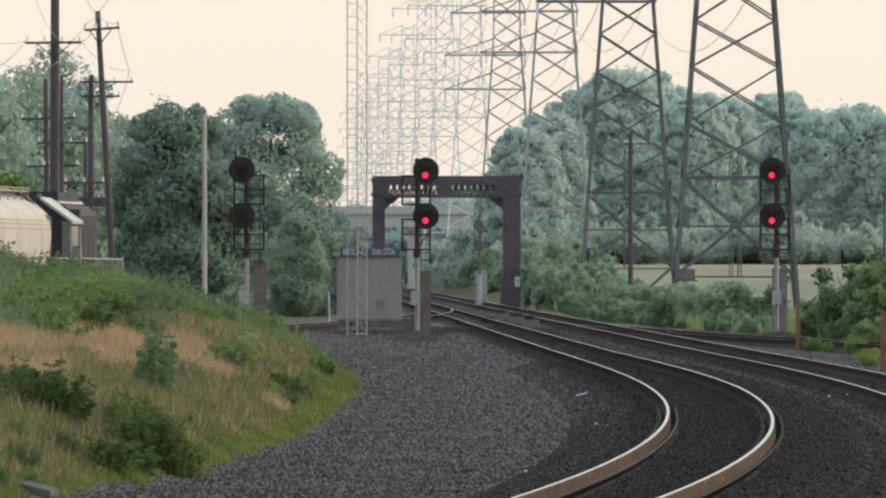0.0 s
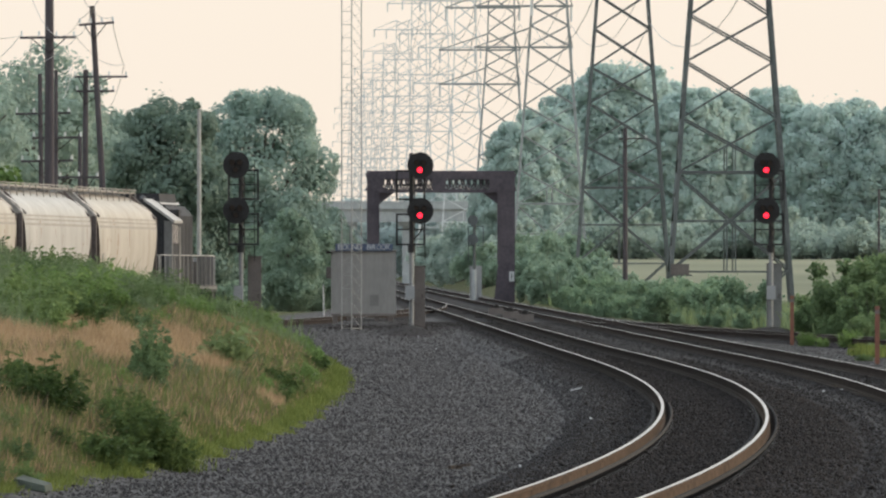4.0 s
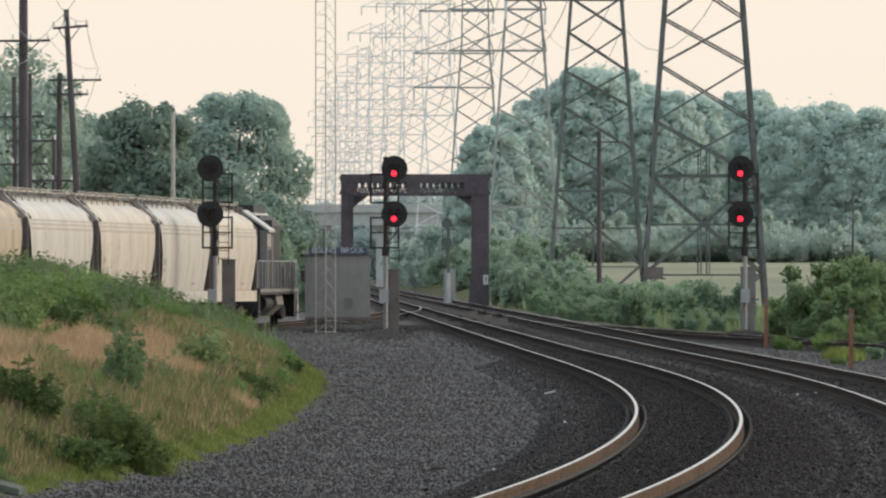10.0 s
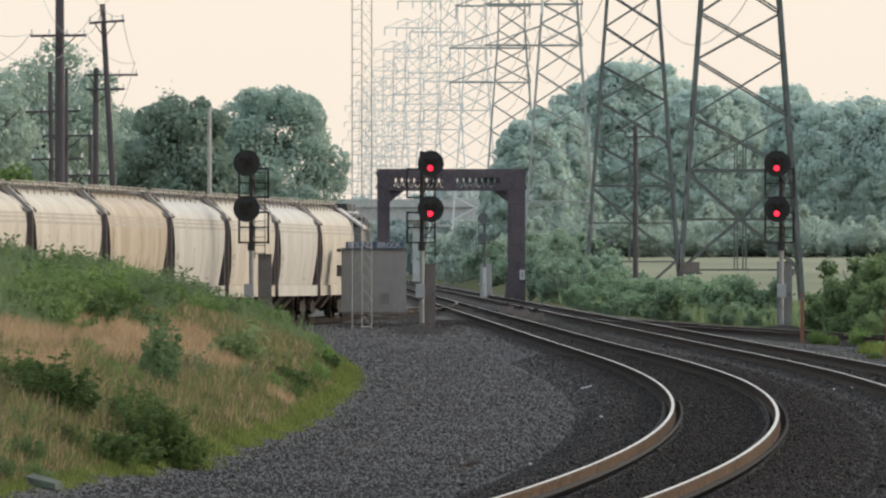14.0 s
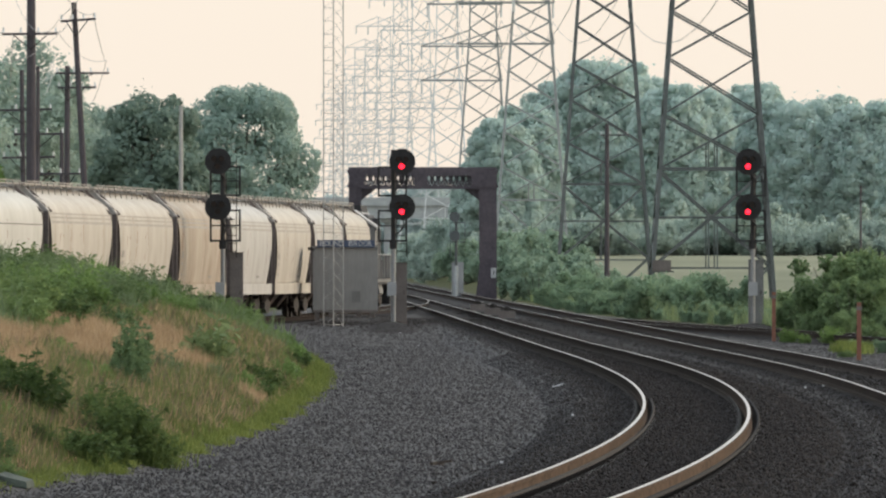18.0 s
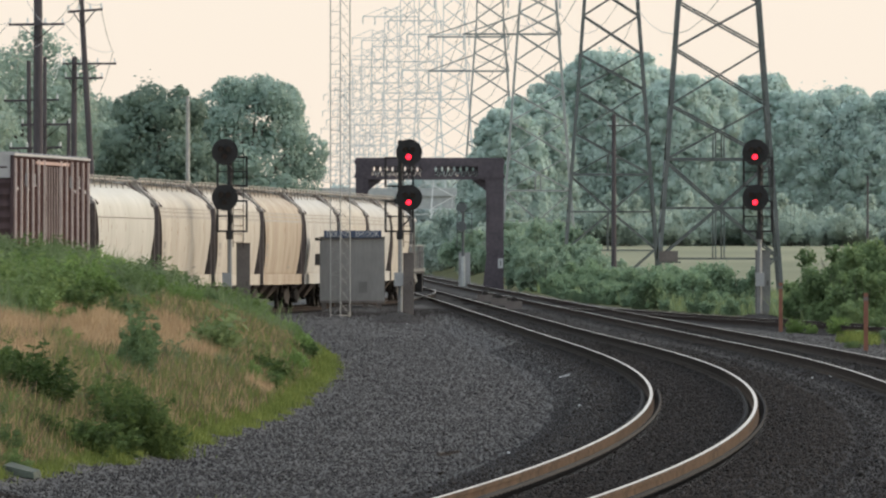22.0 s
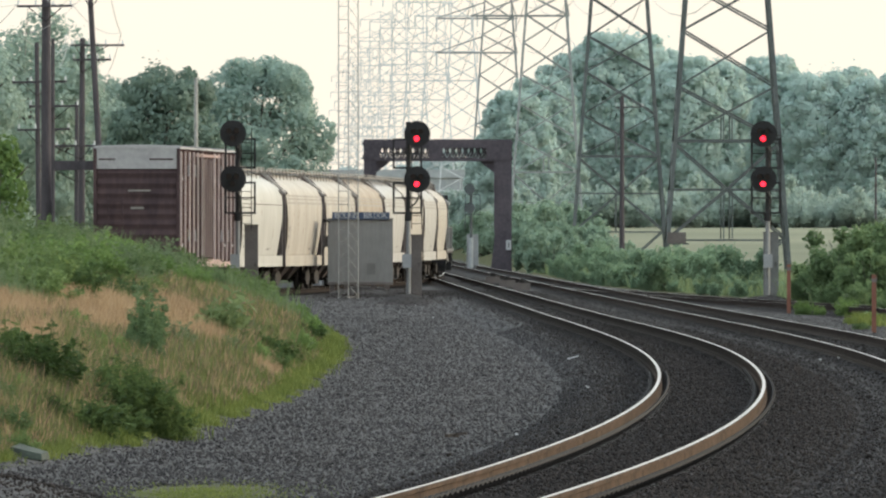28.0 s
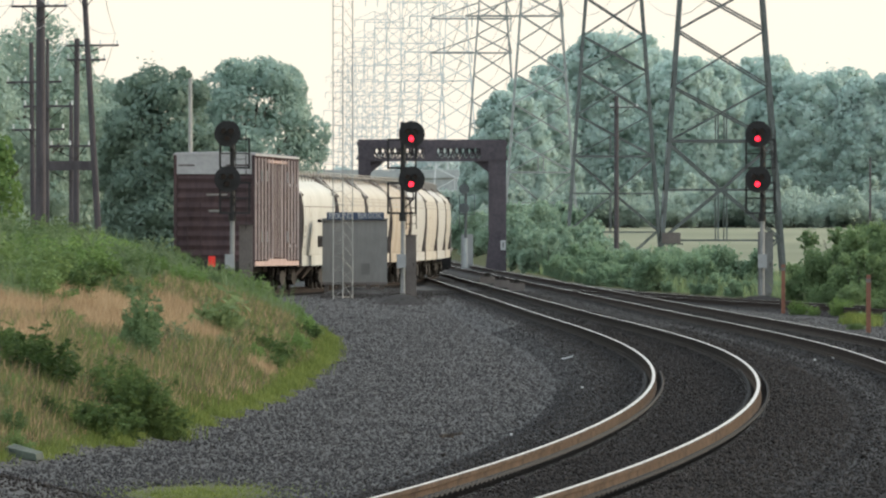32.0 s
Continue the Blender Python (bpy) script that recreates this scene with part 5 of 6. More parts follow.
def build_herb(name, w, h, stalks, per, size, material, seed, label, group, droop=0.3):
    """A loose plant: stalks fanning out of one root, long leaves along each."""
    t = thing(name, label, "bush", group=group)
    rng = np.random.default_rng(seed)
    f = Form().tube((0, 0, -0.12), (0, 0, 0.14 * h), 0.03 + 0.03 * h, 0.02, 8)
    cs, ax, stems = [], [], []
    for k in range(stalks):
        a, u = rng.uniform(0, math.tau), math.sqrt(rng.random())
        out = Vector((math.cos(a), math.sin(a), 0))
        root = out * (0.3 * w * u)
        tall = h * rng.uniform(0.55, 1.12) * (1 - 0.35 * u * u)
        pts = [root + out * (0.22 * w * u * q ** 1.6) + Vector((0, 0, tall * q - 0.06)) for q in (0, 0.35, 0.7, 1.0)]
        for p, q in zip(pts[:-1], pts[1:]):
            o = Vector((-out.y, out.x, 0)) * 0.007
            stems.append([tuple(p - o), tuple(p + o), tuple(q + o), tuple(q - o)])
        for q in rng.uniform(0.12, 1.0, per):
            g = min(int(q * 3), 2)
            c = pts[g].lerp(pts[g + 1], q * 3 - g)
            b = rng.uniform(0, math.tau)
            d = np.array([math.cos(b), math.sin(b), rng.normal(0.35, 0.45) - droop * (1 - q)])
            ax.append(d / np.linalg.norm(d))
            cs.append(tuple(c))
    part("stalk_base", f, M_BARK, t)
    c, d = np.array(cs), np.array(ax)
    n = len(c)
    side = np.cross(d, rng.normal(size=(n, 3)))
    side /= np.linalg.norm(side, axis=1)[:, None]
    s = (size * rng.uniform(0.55, 1.4, n))[:, None]
    tip = c + d * s * 2.1
    tip[:, 2] -= droop * s[:, 0]
    mid = c + d * s * 0.95
    q = np.stack([c, mid + side * s * 0.36, tip, mid - side * s * 0.36], 1).reshape(-1, 3)
    q = np.concatenate([q, np.array(stems).reshape(-1, 3)])
    lv = new("foliage", quick("foliage", q, np.arange(len(q)).reshape(-1, 4), material))
    lv.parent = t
    return t


def build_bushes():
    rng = random.Random(9)
    dark = build_herb("dark_shrub", 1.05, 0.78, 60, 64, 0.036, M_LEAF_DARKBUSH, 51, "dark broad-leaved shrub on the grass bank", "bank shrubs")
    bright = build_herb("bright_shrub", 0.55, 0.9, 40, 70, 0.032, M_LEAF_SIDING, 52, "bright green upright shrub on the grass bank", "bank shrubs")
    low = build_herb("low_shrub", 0.85, 0.42, 40, 44, 0.036, M_LEAF_DARKBUSH, 53, "low dark shrub spreading over bank grass", "bank shrubs")
    weed = build_herb("weed_clump", 1.7, 1.0, 64, 38, 0.06, M_LEAF_WEED, 54, "leafy green weed clump on top of bank", "weed clumps")
    grey = build_herb("grey_weed_clump", 1.3, 1.25, 44, 40, 0.058, M_LEAF_GREYWEED, 59, "grey-green leafy weed clump on the bank", "weed clumps")
    deep = build_herb("deep_weed_clump", 1.7, 1.15, 64, 40, 0.06, M_LEAF_DEEPWEED, 61, "deep green leafy weed clump on the bank", "weed clumps")
    lush = build_herb("lush_weed_clump", 1.4, 1.1, 54, 42, 0.055, M_LEAF_BUSH, 62, "lush bright green weed clump on the bank", "weed clumps")
    sprig = build_herb("pale_sprig", 0.5, 0.6, 14, 26, 0.065, M_LEAF_SPRIG, 55, "pale long-leaved sapling on the bank", "bank shrubs")
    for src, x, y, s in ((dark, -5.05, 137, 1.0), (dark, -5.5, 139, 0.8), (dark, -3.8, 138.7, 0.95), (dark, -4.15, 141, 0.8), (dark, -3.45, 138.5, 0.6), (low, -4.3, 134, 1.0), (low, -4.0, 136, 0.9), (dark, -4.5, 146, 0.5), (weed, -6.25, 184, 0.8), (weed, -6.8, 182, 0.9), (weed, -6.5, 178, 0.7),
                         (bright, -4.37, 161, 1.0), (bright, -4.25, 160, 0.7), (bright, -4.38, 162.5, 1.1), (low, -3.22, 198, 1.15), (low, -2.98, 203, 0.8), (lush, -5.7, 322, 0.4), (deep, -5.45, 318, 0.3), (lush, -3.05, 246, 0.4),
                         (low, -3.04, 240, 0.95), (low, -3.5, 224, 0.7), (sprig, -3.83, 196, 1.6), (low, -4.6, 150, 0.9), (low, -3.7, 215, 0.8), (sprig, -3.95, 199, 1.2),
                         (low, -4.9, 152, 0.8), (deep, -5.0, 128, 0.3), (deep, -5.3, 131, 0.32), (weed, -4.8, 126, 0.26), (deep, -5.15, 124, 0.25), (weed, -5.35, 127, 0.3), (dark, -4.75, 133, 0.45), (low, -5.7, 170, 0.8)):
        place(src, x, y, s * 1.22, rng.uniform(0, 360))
    # the leafy crest
    for k in range(340):
        y = rng.uniform(196, 375)
        e = float(bank_edge(y))
        x = e - rng.uniform(2.9, 8.5) if y < 330 else e - rng.uniform(0.8, 4.0)
        if x > y * -0.0425 and abs(x - along_l(y)) > 2.2:
            tone = math.sin(x * 1.3 + y * 0.09) + math.sin(y * 0.17 - x * 0.7) + rng.uniform(-0.8, 0.8)
            kind = deep if tone < -0.9 else lush if tone > 0.5 else (weed, grey)[k % 2]
            place(kind, x, y, (0.54 + 0.24 * math.sin(x * 2.1 + y * 0.23)) * rng.uniform(0.55, 1.35) * (1.0 if y < 285 else 0.62), rng.uniform(0, 360))
    for x, y, s in ((-4.9, 275, 0.9), (-4.5, 262, 0.6), (-5.5, 300, 0.5), (-6.3, 330, 0.6), (-7.2, 297, 0.8), (-7.0, 352, 1.0), (-6.2, 366, 0.8), (-11.0, 300, 1.2), (-10.2, 292, 1.2)):
        place(weed, x, y, s, rng.uniform(0, 360))
    # leafy plants all through the bank grass
    for k in range(210):
        y = rng.uniform(120, 330)
        x = float(bank_edge(y)) - 0.45 - rng.random() ** 1.3 * 6.5
        tan = ((x + 5.2) / 1.0) ** 2 + ((y - 184) / 18) ** 2 < 1 or ((x + 5.75) / 0.6) ** 2 + ((y - 153) / 8) ** 2 < 1
        if x > -0.0425 * y and not tan:
            place((weed, grey, bright, lush, lush)[k % 5], x, y, rng.uniform(0.18, 0.5) * (0.6 if k % 5 == 2 else 1.0), rng.uniform(0, 360))
    for k in range(60):
        y = rng.uniform(118, 168)
        x = float(bank_edge(y)) - 0.5 - rng.random() * 2.6
        if x > -0.0425 * y:
            place((weed, deep, low, grey, lush)[k % 5], x, y, rng.uniform(0.14, 0.34), rng.uniform(0, 360))
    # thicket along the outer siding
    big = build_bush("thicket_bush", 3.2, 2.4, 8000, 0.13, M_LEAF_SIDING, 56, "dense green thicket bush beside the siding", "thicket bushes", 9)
    mid = build_bush("thicket_bush", 2.6, 1.7, 5000, 0.13, M_LEAF_THICKET, 57, "lower green thicket bush behind the siding, paled for haze", "thicket bushes", 8)
    faint = build_bush("far_thicket_bush", 2.6, 1.7, 3600, 0.16, M_LEAF_THICKFAR, 58, "thicket bush beyond the bridge, paled for haze", "far thicket bushes", 8)
    haze = build_bush("distant_scrub_bush", 2.8, 2.0, 3600, 0.17, M_LEAF_SCRUB, 63, "scrub bush beside the line far beyond the bridge, paled for haze", "distant scrub", 8)
    for x, y, s in ((14.0, 372, 0.9), (15.2, 385, 1.3), (14.4, 392, 1.25), (16.6, 388, 1.15), (17.8, 395, 1.2), (13.4, 388, 0.95), (15.8, 372, 0.66), (17.2, 374, 0.7),
                    (14.8, 365, 0.5), (16.4, 362, 0.6), (18.4, 405, 1.0), (19.6, 398, 0.9), (13.1, 402, 0.66), (13.6, 368, 0.45), (12.6, 395, 0.5), (18.6, 372, 0.7), (13.0, 360, 0.4), (14.2, 352, 0.4), (15.2, 348, 0.45), (13.4, 344, 0.3), (12.5, 372, 0.4)):
        place(big, x, y, s, rng.uniform(0, 360))
    for k in range(56):
        y = rng.uniform(420, 640)
        x = along_c(y) + rng.uniform(2.4, 6.0)
        place(mid, x, y, rng.choice((0.3, 0.4, 0.55, 0.65, 0.95)) * rng.uniform(0.85, 1.15), rng.uniform(0, 360))
    for k in range(50):
        y = rng.uniform(415, 600)
        place(mid, along_c(y) + rng.uniform(2.2, 4.5), y, rng.uniform(0.22, 0.4), rng.uniform(0, 360))
    for k in range(26):
        y = rng.uniform(640, 760)
        x = along_b(y) + rng.uniform(3.5, 10)
        place(faint, x, y, rng.uniform(0.9, 1.6) if x < 9 else rng.uniform(0.6, 1.0), rng.uniform(0, 360))
    for k in range(14):
        y = rng.uniform(800, 1000)
        place(faint, along_b(y) + rng.uniform(4, 9), y, rng.uniform(1.2, 2.2), rng.uniform(0, 360))
    edge = build_bush("woodland_edge_bush", 7.0, 4.6, 9000, 0.32, M_LEAF_SCRUB, 64, "green bush along the edge of the woods, paled for haze", "woodland edge bushes", 9)
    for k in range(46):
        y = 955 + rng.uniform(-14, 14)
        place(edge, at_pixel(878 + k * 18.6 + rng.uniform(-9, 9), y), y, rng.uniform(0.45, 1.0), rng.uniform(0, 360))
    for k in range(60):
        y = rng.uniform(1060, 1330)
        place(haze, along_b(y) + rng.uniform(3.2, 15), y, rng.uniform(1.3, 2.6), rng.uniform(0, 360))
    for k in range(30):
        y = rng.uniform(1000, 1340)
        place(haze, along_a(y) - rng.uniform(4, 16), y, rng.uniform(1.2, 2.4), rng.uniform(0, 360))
    for k in range(18):
        y = rng.uniform(470, 640)
        place(faint, along_l(y) - rng.uniform(5, 12), y, rng.uniform(0.6, 1.1), rng.uniform(0, 360))
    for x, y, s in ((11.1, 352, 0.5), (11.5, 350, 0.35), (12.3, 348, 0.6)):
        place(lush, x, y, s, rng.uniform(0, 360))
    for x, y in ((10.9, 300), (11.1, 301)):
        place(deep, x, y, 0.22, rng.uniform(0, 360))
    for x, y, s in ((12.1, 323, 0.2), (12.6, 316, 0.22)):
        place(mid, x, y, s, rng.uniform(0, 360))


M_LEAF_DARKBUSH = leaf_mat("dark_shrub_leaf", (0.042, 0.072, 0.024), (0.125, 0.175, 0.06), 0.42)
M_LEAF_DEEPWEED = leaf_mat("deep_weed_leaf", (0.0576, 0.096, 0.0403), (0.134, 0.192, 0.0816), 0.42)
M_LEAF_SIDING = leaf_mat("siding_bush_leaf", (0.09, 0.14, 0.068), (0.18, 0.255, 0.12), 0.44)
M_LEAF_GREYWEED = leaf_mat("grey_weed_leaf", (0.096, 0.134, 0.072), (0.202, 0.254, 0.139), 0.42)
M_LEAF_SPRIG = leaf_mat("pale_sprig_leaf", (0.104, 0.144, 0.06), (0.192, 0.248, 0.112), 0.38)
# bush leaves from the siding outward carry haze as a paler colour
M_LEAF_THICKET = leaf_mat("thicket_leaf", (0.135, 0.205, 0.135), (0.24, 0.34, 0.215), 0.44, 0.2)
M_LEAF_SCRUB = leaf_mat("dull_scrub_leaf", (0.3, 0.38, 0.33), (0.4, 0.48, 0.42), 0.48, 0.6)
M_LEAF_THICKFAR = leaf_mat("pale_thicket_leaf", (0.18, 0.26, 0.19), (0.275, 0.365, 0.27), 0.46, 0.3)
M_WEEDGREY = leaf_mat("grey_green_blade", (0.1, 0.14, 0.075), (0.2, 0.26, 0.13), 0.38)
build_bushes()


# ---- poles and wires beyond the branch track ----
def build_pole(x, y, h, r, lean, arms, label, group="utility poles"):
    z = gz(x, y)
    p = thing("utility_pole", label, "utility pole", pose(x, y, z, 0, lean, 0), group=group)
    part("pole", Form().tube((0, 0, -0.6), (0, 0, h), r, r * 0.72, 12), M_POLE, p)
    for az, a0, a1 in arms:
        arm = part("cross_arm", Form().bar((a0, -r - 0.05, az), (a1, -r - 0.05, az + 0.02), 0.07, 0.085), M_POLE, p)
        for k in range(4):
            ax = a0 + (a1 - a0) * (0.03 + 0.94 * k / 3)
            part("insulator", Form().tube((ax, -r - 0.05, az + 0.06), (ax, -r - 0.05, az + 0.24), 0.04, 0.03, 8), M_GLASSY, arm)
        part("arm_brace", Form().bar((a0 * 0.6, -r - 0.03, az - 0.03), (0, -r, az - 0.55), 0.035).bar((a1 * 0.6, -r - 0.03, az - 0.03), (0, -r, az - 0.55), 0.035), M_IRON, p)
    return p


def sag(p, q, drop, n=12):
    return [tuple(Vector(p).lerp(Vector(q), t) - Vector((0, 0, drop * 4 * t * (1 - t)))) for t in np.linspace(0, 1, n)]


def build_poles():
    def px(x, d):
        return at_pixel(x, d)

    build_pole(px(72, 405), 405, 12.5, 0.21, 0, [(10.48, -1.05, 0.95)], "stout dark creosoted utility pole with one cross-arm")
    build_pole(px(84, 430), 430, 9.8, 0.09, 0, [(7.2, -0.9, 1.0)], "slim utility pole behind the stout one")
    build_pole(px(60, 450), 450, 10.0, 0.12, -0.6, [(8.4, -1.0, 1.2), (6.5, -0.8, 1.3)], "weathered utility pole with two cross-arms")
    build_pole(px(134, 470), 470, 10.5, 0.15, 0.3, [(10.2, -0.5, 1.75), (9.6, -0.4, 1.2), (6.0, -1.9, 0.6)], "utility pole with lopsided cross-arms and insulators")
    build_pole(px(126, 500), 500, 8.2, 0.12, 0, [(5.2, -1.6, 1.0)], "old short utility pole in front of trees")
    build_pole(px(181, 400), 400, 11.65, 0.13, -3.3, [(11.0, -0.5, 0.75)], "leaning dark utility pole beside branch track")
    build_pole(px(1091, 690), 690, 10.6, 0.17, 0, [(9.9, -0.4, 1.3)], "lone wooden utility pole among the towers")
    build_pole(px(1268 + 272, 900), 900, 6.0, 0.1, 0, [], "bare wooden pole at the edge of field")
    bm_ = thing("timber_beam", "dark timber beam bolted between two utility poles", "beam", pose(0, 404, 0))
    zb = EYE + (414 - 293) * 404 / FOCUS
    part("beam", Form().box(px(84, 404), px(168, 404), -0.1, 0.08, zb - 0.16, zb + 0.16), M_POLE, bm_)
    st = thing("steel_pole", "slender pale grey steel pole beyond branch track", "pole", pose(px(337, 500), 500, gz(px(337, 500), 500)))
    part("shaft", Form().tube((0, 0, -0.4), (0, 0, EYE + (414 - 138) * 500 / FOCUS - gz(px(337, 500), 500)), 0.11, 0.085, 12), M_MASTPALE, st)
    part("cap", Form().tube((0, 0, 9.0), (0, 0, 9.05), 0.1, 0.05, 12), M_MASTPALE, st)
    w = thing("overhead_wire", "loose pale overhead wires hung between the utility poles", "wires")

    def pt(x, y, d):
        return (px(x, d), d, EYE + (414 - y) * d / FOCUS)

    for a, b, drop in ((pt(20, 8, 404), pt(-160, -60, 330), 0.5), (pt(118, 8, 404), pt(150, -44, 399), 0.3), (pt(118, 8, 404), pt(205, 58, 469), 0.4),
                       (pt(126, -20, 399), pt(30, -90, 404), 1.2), (pt(182, -24, 399), pt(203, 58, 469), 0.15), (pt(126, -20, 399), pt(205, -140, 380), 0.3),
                       (pt(182, -24, 399), pt(90, -160, 380), 0.8), (pt(40, 10, 404), pt(35, 100, 449), 0.1), (pt(205, 58, 469), pt(175, 140, 560), 0.3),
                       (pt(20, 60, 449), pt(110, 62, 470), 0.5), (pt(110, 62, 470), pt(80, 95, 449), 0.35), (pt(112, 64, 470), pt(95, 120, 449), 0.25),
                       (pt(130, 62, 469), pt(60, 70, 449), 0.6), (pt(-60, 60, 404), pt(20, 8, 404), 0.3), (pt(-60, 20, 404), pt(120, 12, 404), 0.9)):
        part("wire", Form().wire(sag(a, b, drop), 0.012), M_WIRE, w)
    # slack cables along the far trees
    for y0, y1 in ((283, 292), (296, 303)):
        part("wire", Form().wire(sag(pt(500, y0, 900), pt(700, y1, 900), 0.2), 0.02), M_WIRE, w)


build_poles()


# ---- small things about the yard ----
def build_small():
    for x, y, h, c in ((10.76, 356.5, 1.55, M_ORANGE), (11.02, 292, 1.5, M_ORANGE)):
        s = thing("marker_stake", "faded orange marker stake beside the tracks", "stake", pose(x, y, gz(x, y)), group="marker stakes")
        part("post", Form().loft([[(-0.06, -0.02, z), (0.06, -0.02, z), (0.06, 0.02, z), (-0.06, 0.02, z)] for z in (-0.3, h)]), c, s)
        part("band", Form().box(-0.065, 0.065, -0.025, 0.025, h - 0.2, h - 0.1), M_CASE, s)
    x, y = at_pixel(558, 520), 520
    s = thing("white_stake", "thin white plastic stake by low trees", "stake", pose(x, y, gz(x, y)))
    part("post", Form().tube((0, 0, -0.2), (-0.04, 0, 1.45), 0.035, 0.03, 8), M_WORD, s)
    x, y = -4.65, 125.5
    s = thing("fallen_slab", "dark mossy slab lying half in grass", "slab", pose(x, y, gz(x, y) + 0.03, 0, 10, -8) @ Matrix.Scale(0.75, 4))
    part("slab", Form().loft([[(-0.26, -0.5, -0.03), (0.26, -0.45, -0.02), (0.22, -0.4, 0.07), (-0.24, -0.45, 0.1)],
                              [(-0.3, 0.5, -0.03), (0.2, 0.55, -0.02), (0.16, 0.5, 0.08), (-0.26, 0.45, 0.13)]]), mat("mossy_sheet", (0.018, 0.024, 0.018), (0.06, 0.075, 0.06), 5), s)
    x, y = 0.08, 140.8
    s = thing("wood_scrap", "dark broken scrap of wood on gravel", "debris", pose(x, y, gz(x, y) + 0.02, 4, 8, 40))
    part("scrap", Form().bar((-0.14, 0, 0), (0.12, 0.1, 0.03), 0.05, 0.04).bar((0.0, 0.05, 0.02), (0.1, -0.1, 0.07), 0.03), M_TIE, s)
    x, y = at_pixel(1004, 215), 215
    s = thing("pale_stick", "short pale stick lying on gravel", "debris", pose(x, y, gz(x, y) + 0.05, 0, -14, 10))
    part("stick", Form().tube((-0.11, 0, 0), (0.11, 0, 0.0), 0.016, 0.01, 6), M_WORD, s)
    rng = random.Random(3)
    for px_, py_ in ((1442, 655), (1474, 652), (993, 553), (757, 561), (1205, 480), (980, 546), (1090, 545), (1310, 534), (725, 545), (1030, 700), (905, 770)):
        d = FOCUS * 2.5 / (py_ - 414)
        x = at_pixel(px_, d)
        k_ = 0.32
        s = thing("white_stone", "pale white stone among dark ballast", "stone", pose(x, d, gz(x, d) + 0.03, rng.uniform(0, 40), 0, rng.uniform(0, 90)) @ Matrix.Scale(k_, 4), group="white stones")
        part("stone", Form().loft([[(-0.05, -0.05, -0.03), (0.05, -0.04, -0.03), (0.04, 0.05, -0.03), (-0.05, 0.04, -0.03)],
                                   [(-0.06, -0.05, 0.01), (0.06, -0.05, 0.0), (0.05, 0.06, 0.0), (-0.06, 0.05, 0.02)],
                                   [(-0.03, -0.02, 0.05), (0.03, -0.02, 0.04), (0.02, 0.03, 0.04), (-0.03, 0.02, 0.05)]]), M_WORD, s)
    # switch gear between the rails
    for dd, off in ((470, 2.0), (500, 1.95), (540, 2.0)):
        x = along_a(dd) + off
        s = thing("switch_machine", "low dark switch machine beside the rails", "switch machine", pose(x, dd, gz(x, dd)), group="switch machines")
        part("housing", Form().box(-0.35, 0.35, -0.5, 0.5, -0.05, 0.3), M_CASE, s)
        part("motor", Form().tube((0, -0.4, 0.35), (0, 0.3, 0.35), 0.14, n=10), M_IRON, s)
        part("rod", Form().bar((-1.6, 0, 0.05), (-0.3, 0, 0.08), 0.05), M_IRON, s)
    # kit on the first tower
    s = thing("tower_box", "grey steel box fixed to a tower leg", "box", pose(14.3 - 2.5, 577, 1.9))
    part("box", Form().box(-0.6, 0.35, -0.25, 0.3, -0.25, 0.3), M_CASE, s)
    part("bracket", Form().box(-0.75, 0.5, -0.2, 0.3, -0.32, -0.25), M_TOWER, s)


build_small()


# ---- sleepers and clips of the near track ----
def build_sleepers():
    tie = Form().box(-1.22, 1.22, -0.11, 0.11, -0.1, 0.0).mesh("sleeper", M_TIE)
    clip = Form()
    for s in (-1, 1):
        for o in (-1, 1):
            x = s * 0.755 + o * 0.11
            clip.wire([(x - o * 0.05, -0.05, 0.02), (x, -0.06, 0.08), (x + o * 0.03, 0.0, 0.12), (x, 0.06, 0.1), (x - o * 0.05, 0.05, 0.02)], 0.02, 5)
            clip.box(x - 0.05, x + 0.05, -0.08, 0.08, 0.0, 0.022)
    clip = clip.mesh("rail_clip", M_IRON)
    for line, track, count, d in ((along_a, TRACK_A, 290, 84.0), (along_b, TRACK_B, 120, 186.0)):
        for k in range(count):
            y = d + k * 0.61
            s = (line(y + 0.5) - line(y - 0.5))
            roll = -math.degrees(math.asin(cant(y) / 1.51)) if line is along_a else 0
            m = Matrix.Translation((line(y), y, -0.203 + (cant(y) / 2 if line is along_a else 0))) @ pose(0, 0, 0, 0, roll, -math.degrees(math.atan(s)))
            again("sleeper", tie, track, m)
            if line is along_a and k < 160:
                again("rail_clip", clip, track, m)


build_sleepers()


